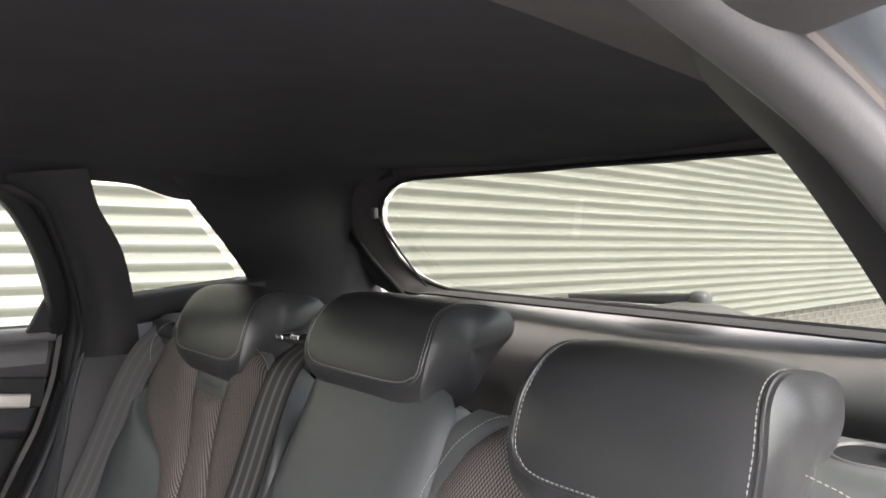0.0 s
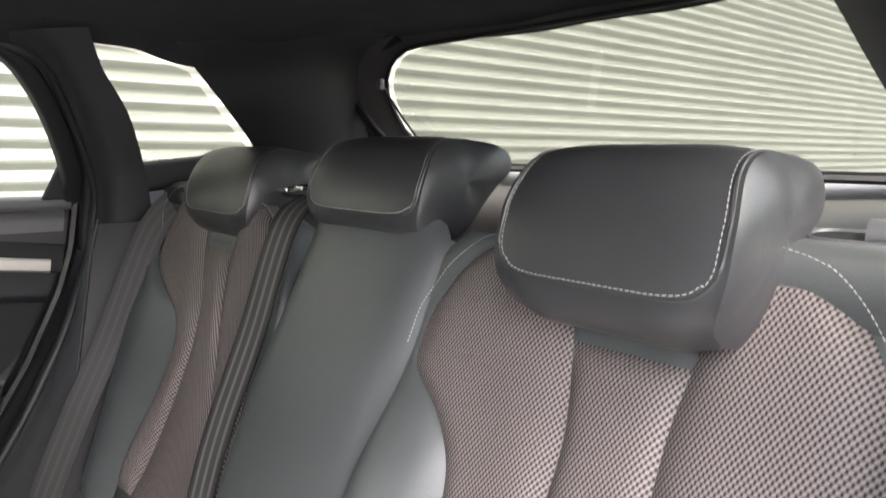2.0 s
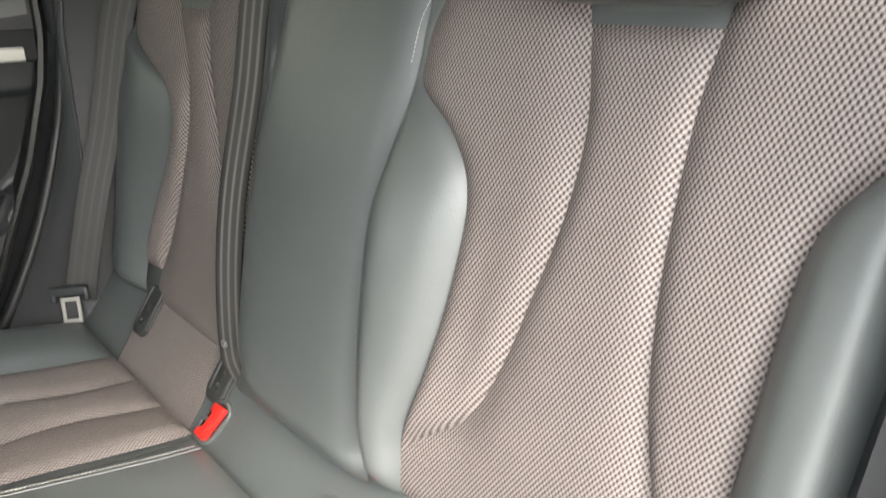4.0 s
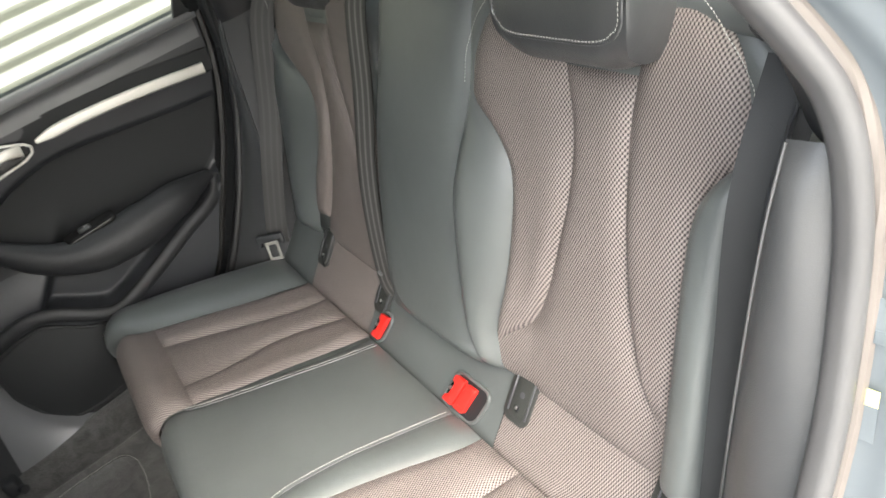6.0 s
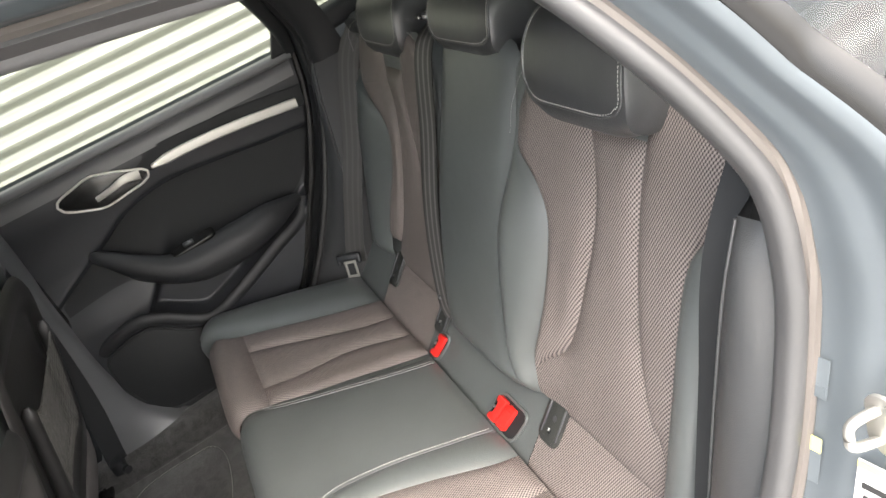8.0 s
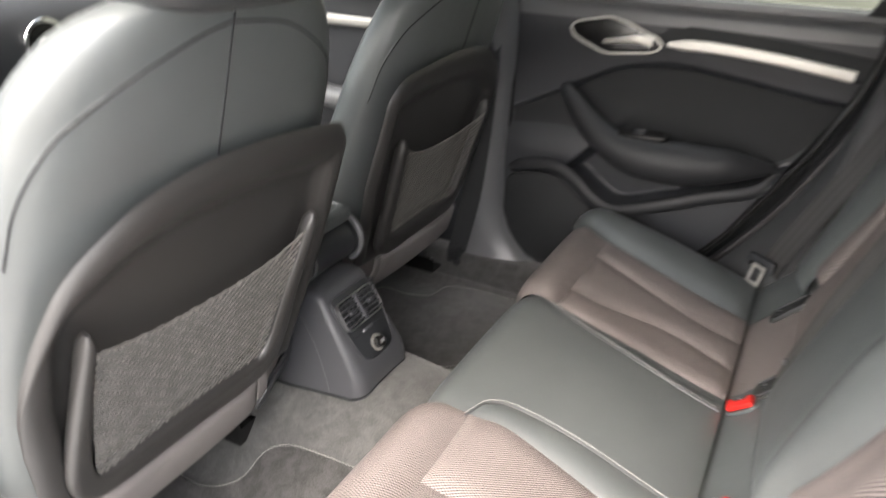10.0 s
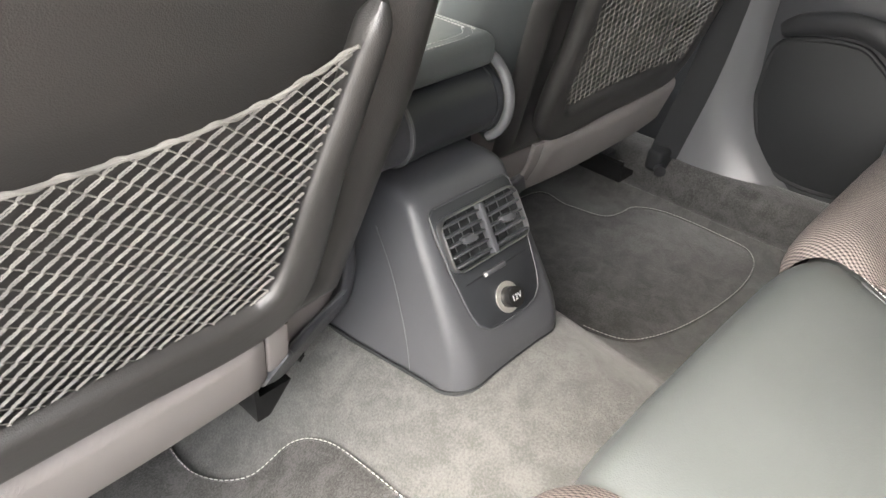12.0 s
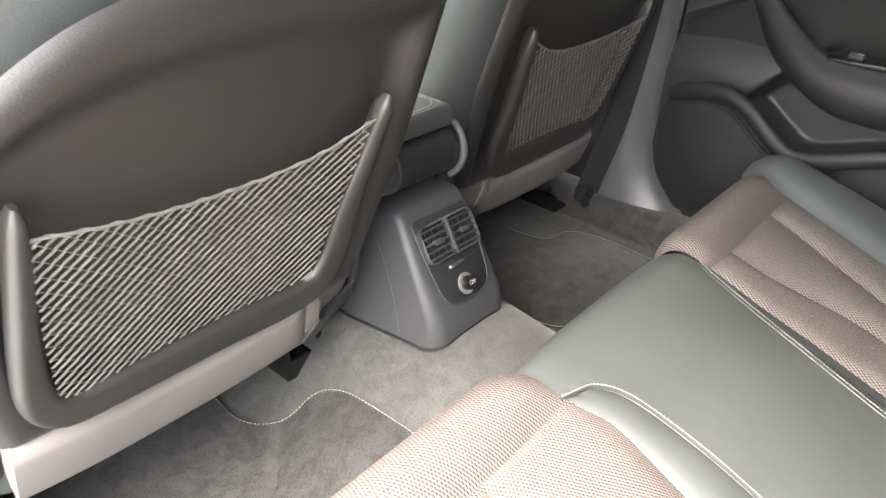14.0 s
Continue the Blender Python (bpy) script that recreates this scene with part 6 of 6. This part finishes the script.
    part("switch_plate", slab(rrect(0.040, 0.112, 0.014, 5), 0.010, 0.002, 2, Matrix.Translation((-0.664, -0.325, 0.8005)) @ pose(0, 0, 0, 3, 10, 0)), GLOSS_BLACK, arm, "black window switch plate")
    part("window_switch", box(0.018, 0.026, 0.010, 0.004, (-0.662, -0.335, 0.812), 3, Matrix()), PLASTIC, arm)
    part("switch_mark", box(0.003, 0.010, 0.001, 0.0003, (-0.658, -0.330, 0.8172), 1), GREY_PRINT, arm)
    # pocket and speaker surround
    ridge = spline([(-0.705, -0.648, 0.660), (-0.690, -0.60, 0.680), (-0.680, -0.535, 0.691), (-0.675, -0.48, 0.673), (-0.671, -0.426, 0.634), (-0.670, -0.373, 0.613), (-0.672, -0.282, 0.641), (-0.683, -0.17, 0.683), (-0.70, -0.077, 0.712), (-0.722, -0.04, 0.75)], 6)
    part("pocket_ridge", sweep(ridge, lambda i: ring(0.012, 0.017, 16), False), PILLAR, d, "dark grey pocket edge")
    sp = [(-0.655, 0.55), (-0.648, 0.632), (-0.60, 0.656), (-0.535, 0.662), (-0.50, 0.645), (-0.44, 0.600), (-0.36, 0.572), (-0.34, 0.54), (-0.38, 0.48), (-0.46, 0.44), (-0.56, 0.43), (-0.62, 0.46)]
    sp = [(v.x, v.y) for v in spline([(a, b, 0) for a, b in sp] + [(*sp[0], 0)], 4)[:-1]]
    part("speaker_grille", slab(sp, 0.010, 0.004, 2, Matrix(((0, 0, 1, -0.698), (1, 0, 0, 0), (0, 1, 0, 0), (0, 0, 0, 1)))), SOFT_BLACK, d, "black speaker grille")
    part("speaker_rim", tube([Vector((-0.6905, a, b)) for a, b in sp], 0.0045, 8, True, (1, 0, 0)), SOFT_BLACK, d)
    part("door_foot", grid(lambda u, v: (-0.70 - 0.03 * v, -0.665 + 0.42 * u, 0.40 + 0.12 * v), lin(0, 1, 10), lin(0, 1, 6)), DOOR_BLACK, d)
    # gap seal
    gap = [Vector((-0.712, rear_edge(z) + 0.012, z)) for z in lin(1.10, 0.43, 30)]
    part("gap_seal", tube(gap, 0.010, 8), GLOSS_BLACK, d, "black rubber seal")
    part("gap_seal", tube([(-0.712, -0.67, z) for z in lin(0.42, 1.1, 12)], 0.010, 8), GLOSS_BLACK, d, "black rubber seal")
    # window frame and pane
    fr = [(-0.722, -0.655, 1.09), (-0.62, -0.645, 1.28), (-0.555, -0.635, 1.372), (-0.54, -0.40, 1.385), (-0.545, -0.15, 1.360), (-0.56, -0.03, 1.330), (-0.60, 0.035, 1.26), (-0.67, 0.085, 1.15), (-0.722, 0.095, 1.09)]
    part("window_frame", sweep(spline(fr, 5), lambda i: rrect(0.03, 0.04, 0.008), False, (1, 0, 0)), SOFT_BLACK, d, "black window frame")
    post = spline([(-0.585, 0.045, 1.31), (-0.615, 0.070, 1.25), (-0.665, 0.108, 1.16), (-0.700, 0.118, 1.09), (-0.715, 0.112, 1.0)], 5)
    part("frame_post", sweep(post, lambda i: rrect(0.024, 0.055, 0.008), False, (1, 0, 0)), SOFT_BLACK, d)
    bm = bmesh.new()
    bm.faces.new([bm.verts.new((p[0] - 0.01, p[1], p[2])) for p in fr])
    w = part("pane", bm, GLASS_DOOR, d)
    w.visible_shadow = False
    part("corner_trim", slab([(0.045, 1.09), (0.092, 1.09), (0.085, 1.17)], 0.012, 0.002, 1, Matrix(((0, 0, 1, -0.705), (1, 0, 0, 0), (0, 1, 0, 0), (0, 0, 0, 1)))), SOFT_BLACK, d)


door_lining()


def front_door():
    d = thing("door_2", "closed front passenger door with dark lining", "car door", kind="structure")
    part("lining", grid(lambda u, z: (-0.735 - 0.02 * max(0, 0.6 - z), -1.75 + 1.02 * u, z), lin(0, 1, 6), lin(0.28, 1.06, 20)), PLASTIC, d)
    part("shoulder", sweep([(-0.722, y, 1.05) for y in lin(-1.75, -0.73, 12)], lambda i: rrect(0.05, 0.03, 0.01), False), PLASTIC_GREY, d, "dark shoulder below the window")
    part("trim_bar", sweep([(-0.705, y, 0.97) for y in lin(-1.4, -0.85, 10)], lambda i: rrect(0.012, 0.024, 0.005), False), SATIN, d, "pale satin aluminium trim bar")
    part("armrest", sweep(spline([(-0.72, -1.35, 0.80), (-0.68, -1.2, 0.77), (-0.67, -0.95, 0.77), (-0.70, -0.80, 0.78)], 5), lambda i: ring(0.035, 0.03, 12), False), PLASTIC_GREY, d)
    fr = [(-0.722, -1.75, 1.06), (-0.54, -1.25, 1.34), (-0.53, -0.95, 1.375), (-0.54, -0.72, 1.378), (-0.722, -0.74, 1.06)]
    part("window_frame", sweep(fr, lambda i: rrect(0.03, 0.04, 0.008), False, (1, 0, 0)), SOFT_BLACK, d, "black window frame")
    bm = bmesh.new()
    bm.faces.new([bm.verts.new((p[0] - 0.01, p[1], p[2])) for p in fr])
    w = part("pane", bm, GLASS, d)
    w.visible_shadow = False
    part("outer_skin", grid(lambda u, z: (-0.83 + 0.10 * max(0, z - 0.9), -1.80 + 1.08 * u, z), lin(0, 1, 4), lin(0.35, 1.06, 6)), PAINT, d)


front_door()


def near_front():
    """The driver's door and centre pillar, ahead of the open rear doorway."""
    d = thing("door_3", "closed driver door with dark lining", "car door", kind="structure")
    part("lining", grid(lambda u, z: (0.735, -1.75 + 1.0 * u, z), lin(0, 1, 6), lin(0.40, 1.06, 10)), PLASTIC, d)
    part("outer_skin", grid(lambda u, z: (0.83 - 0.10 * max(0, z - 0.9), -1.80 + 1.04 * u, z), lin(0, 1, 4), lin(0.35, 1.06, 6)), PAINT, d)
    fr = [(0.722, -1.75, 1.06), (0.54, -1.25, 1.34), (0.53, -0.95, 1.375), (0.54, -0.76, 1.378), (0.722, -0.76, 1.06)]
    part("window_frame", sweep(fr, lambda i: rrect(0.03, 0.04, 0.008), False, (1, 0, 0)), SOFT_BLACK, d, "black window frame")
    bm = bmesh.new()
    bm.faces.new([bm.verts.new(q) for q in fr])
    part("pane", bm, GLASS, d).visible_shadow = False
    p = [(0.67, -0.80, 0.38), (0.685, -0.79, 0.7), (0.675, -0.78, 1.0), (0.52, -0.75, 1.36)]
    alone("trim", sweep(spline(p, 6), lambda i: ring(0.03, 0.06, 14), False, (0, 1, 0)), PILLAR, "dark centre pillar trim on the driver side", "pillar trim", "pillar trims", "structure")


near_front()


def dashboard():
    d = thing("dashboard", "dark dashboard with round air vents ahead of the front seats", "dashboard")
    path = [(x, -1.72, 0.90) for x in lin(-0.70, 0.70, 12)]
    part("body", sweep(path, lambda i: rrect(0.40, 0.30, 0.08), False), PLASTIC, d)
    for x in (-0.60, -0.10, 0.10, 0.60):
        v = part("air_vent", tube([(x, -1.53, 0.955), (x, -1.515, 0.957)], 0.047, 28), GLOSS_BLACK, d, "round black air vent")
        part("vent_ring", tube([(x + 0.047 * math.cos(a), -1.513, 0.957 + 0.047 * math.sin(a)) for a in lin(0, 2 * math.pi, 32)[:-1]], 0.005, 8, True, (0, 1, 0)), CHROME, v, "chrome ring")
        part("vent_hub", tube([(x, -1.515, 0.957), (x, -1.505, 0.958)], 0.014, 16), SATIN, v)
    w = thing("steering_wheel", "dark leather steering wheel with satin spokes", "steering wheel", at=(0.35, -1.36, 0.90))
    part("column", tube([(0, -0.22, -0.06), (0, -0.01, 0.0)], 0.045, 16), PLASTIC, w)
    m = pose(0, 0, 0, 65, 0, 0)
    part("rim", tube([m @ Vector((0.182 * math.cos(a), 0.182 * math.sin(a), 0)) for a in lin(0, 2 * math.pi, 48)[:-1]], 0.016, 12, True, m.to_3x3() @ Vector((0, 0, 1))), LEATHER_DARK, w)
    part("hub", slab(rrect(0.16, 0.13, 0.04), 0.04, 0.012, 3, m @ Matrix.Translation((0, 0, -0.02))), PLASTIC, w)
    for a in (0, 180, 270):
        part("spoke", box(0.10, 0.035, 0.012, 0.004, (0.125, 0, 0), 2, pose(0, 0, 0)), SATIN, w, "satin metal spoke").matrix_local = m @ pose(0, 0, 0, 0, 0, a)


dashboard()


def stickers():
    """Maker's labels and the latch striker on the painted door frame."""
    tilt = pose(0, 0, 0, -20, 0, 8)

    def plate(name, label, pieces, at):
        t = thing(name, label, "sticker" if name == "sticker" else "label")
        for piece, w, h, dz, off, mat in pieces:
            bm = box(w, 0.0006, h, 0, (0, -off, dz))
            bm.transform(Matrix.Translation(at) @ tilt)
            part(piece, bm, mat, t)
    plate("sticker", "faded clear round-cornered sticker on the painted door frame", [("film", 0.010, 0.034, 0, 0, CLEAR_FILM), ("film_edge", 0.008, 0.007, -0.010, 0.0008, CLEAR_FILM)], (0.7135, 0.1100, 0.936))
    plate("label", "small yellow and white label on the painted door frame", [("paper", 0.009, 0.040, -0.004, 0, CLEAR_FILM), ("heading", 0.009, 0.013, 0.012, 0.0008, YELLOW_PAPER)], (0.7165, 0.0875, 0.868))
    plate("label", "white paper label with dark print on the painted door frame", [("paper", 0.030, 0.050, 0, 0, WHITE_PAPER), ("heading", 0.030, 0.006, 0.021, 0.0008, YELLOW_PAPER), ("print", 0.020, 0.005, 0.004, 0.0008, INK), ("print", 0.016, 0.004, -0.006, 0.0008, INK), ("print", 0.020, 0.004, -0.014, 0.0008, INK)], (0.765, 0.0915, 0.862))
    k = thing("door_striker", "pale metal latch striker bolted to the door frame", "striker", at=(0.772, 0.106, 0.930))
    part("plate", slab(rrect(0.034, 0.060, 0.015, 5), 0.004, 0.001, 2, pose(0, 0, 0, 90, 0, 0)), SATIN, k)
    part("loop", tube(spline([(-0.006, 0, 0.016), (-0.012, -0.022, 0.012), (-0.012, -0.026, 0), (-0.012, -0.022, -0.012), (-0.006, 0, -0.016)], 5), 0.004, 10), SATIN, k, "steel latch loop")
    for z in (0.022, -0.022):
        part("screw", tube([(0.004, -0.003, z), (0.004, -0.006, z)], 0.005, 12), STEEL, k)


stickers()


def glass_marks():
    """Small white marks printed on the far quarter window."""
    m = thing("glass_mark", "small white printed marks on the quarter window glass", "glass mark")
    for k in range(5):
        part("mark_line", box(0.0006, 0.034 - 0.004 * (k % 2), 0.0012, 0, (-0.640, 0.235, 1.160 - 0.0032 * k)), GREY_PRINT, m)
    for k in range(3):
        part("mark_sign", box(0.0006, 0.004, 0.008, 0, (-0.640, 0.270 + 0.006 * k, 1.152)), GREY_PRINT, m)


glass_marks()
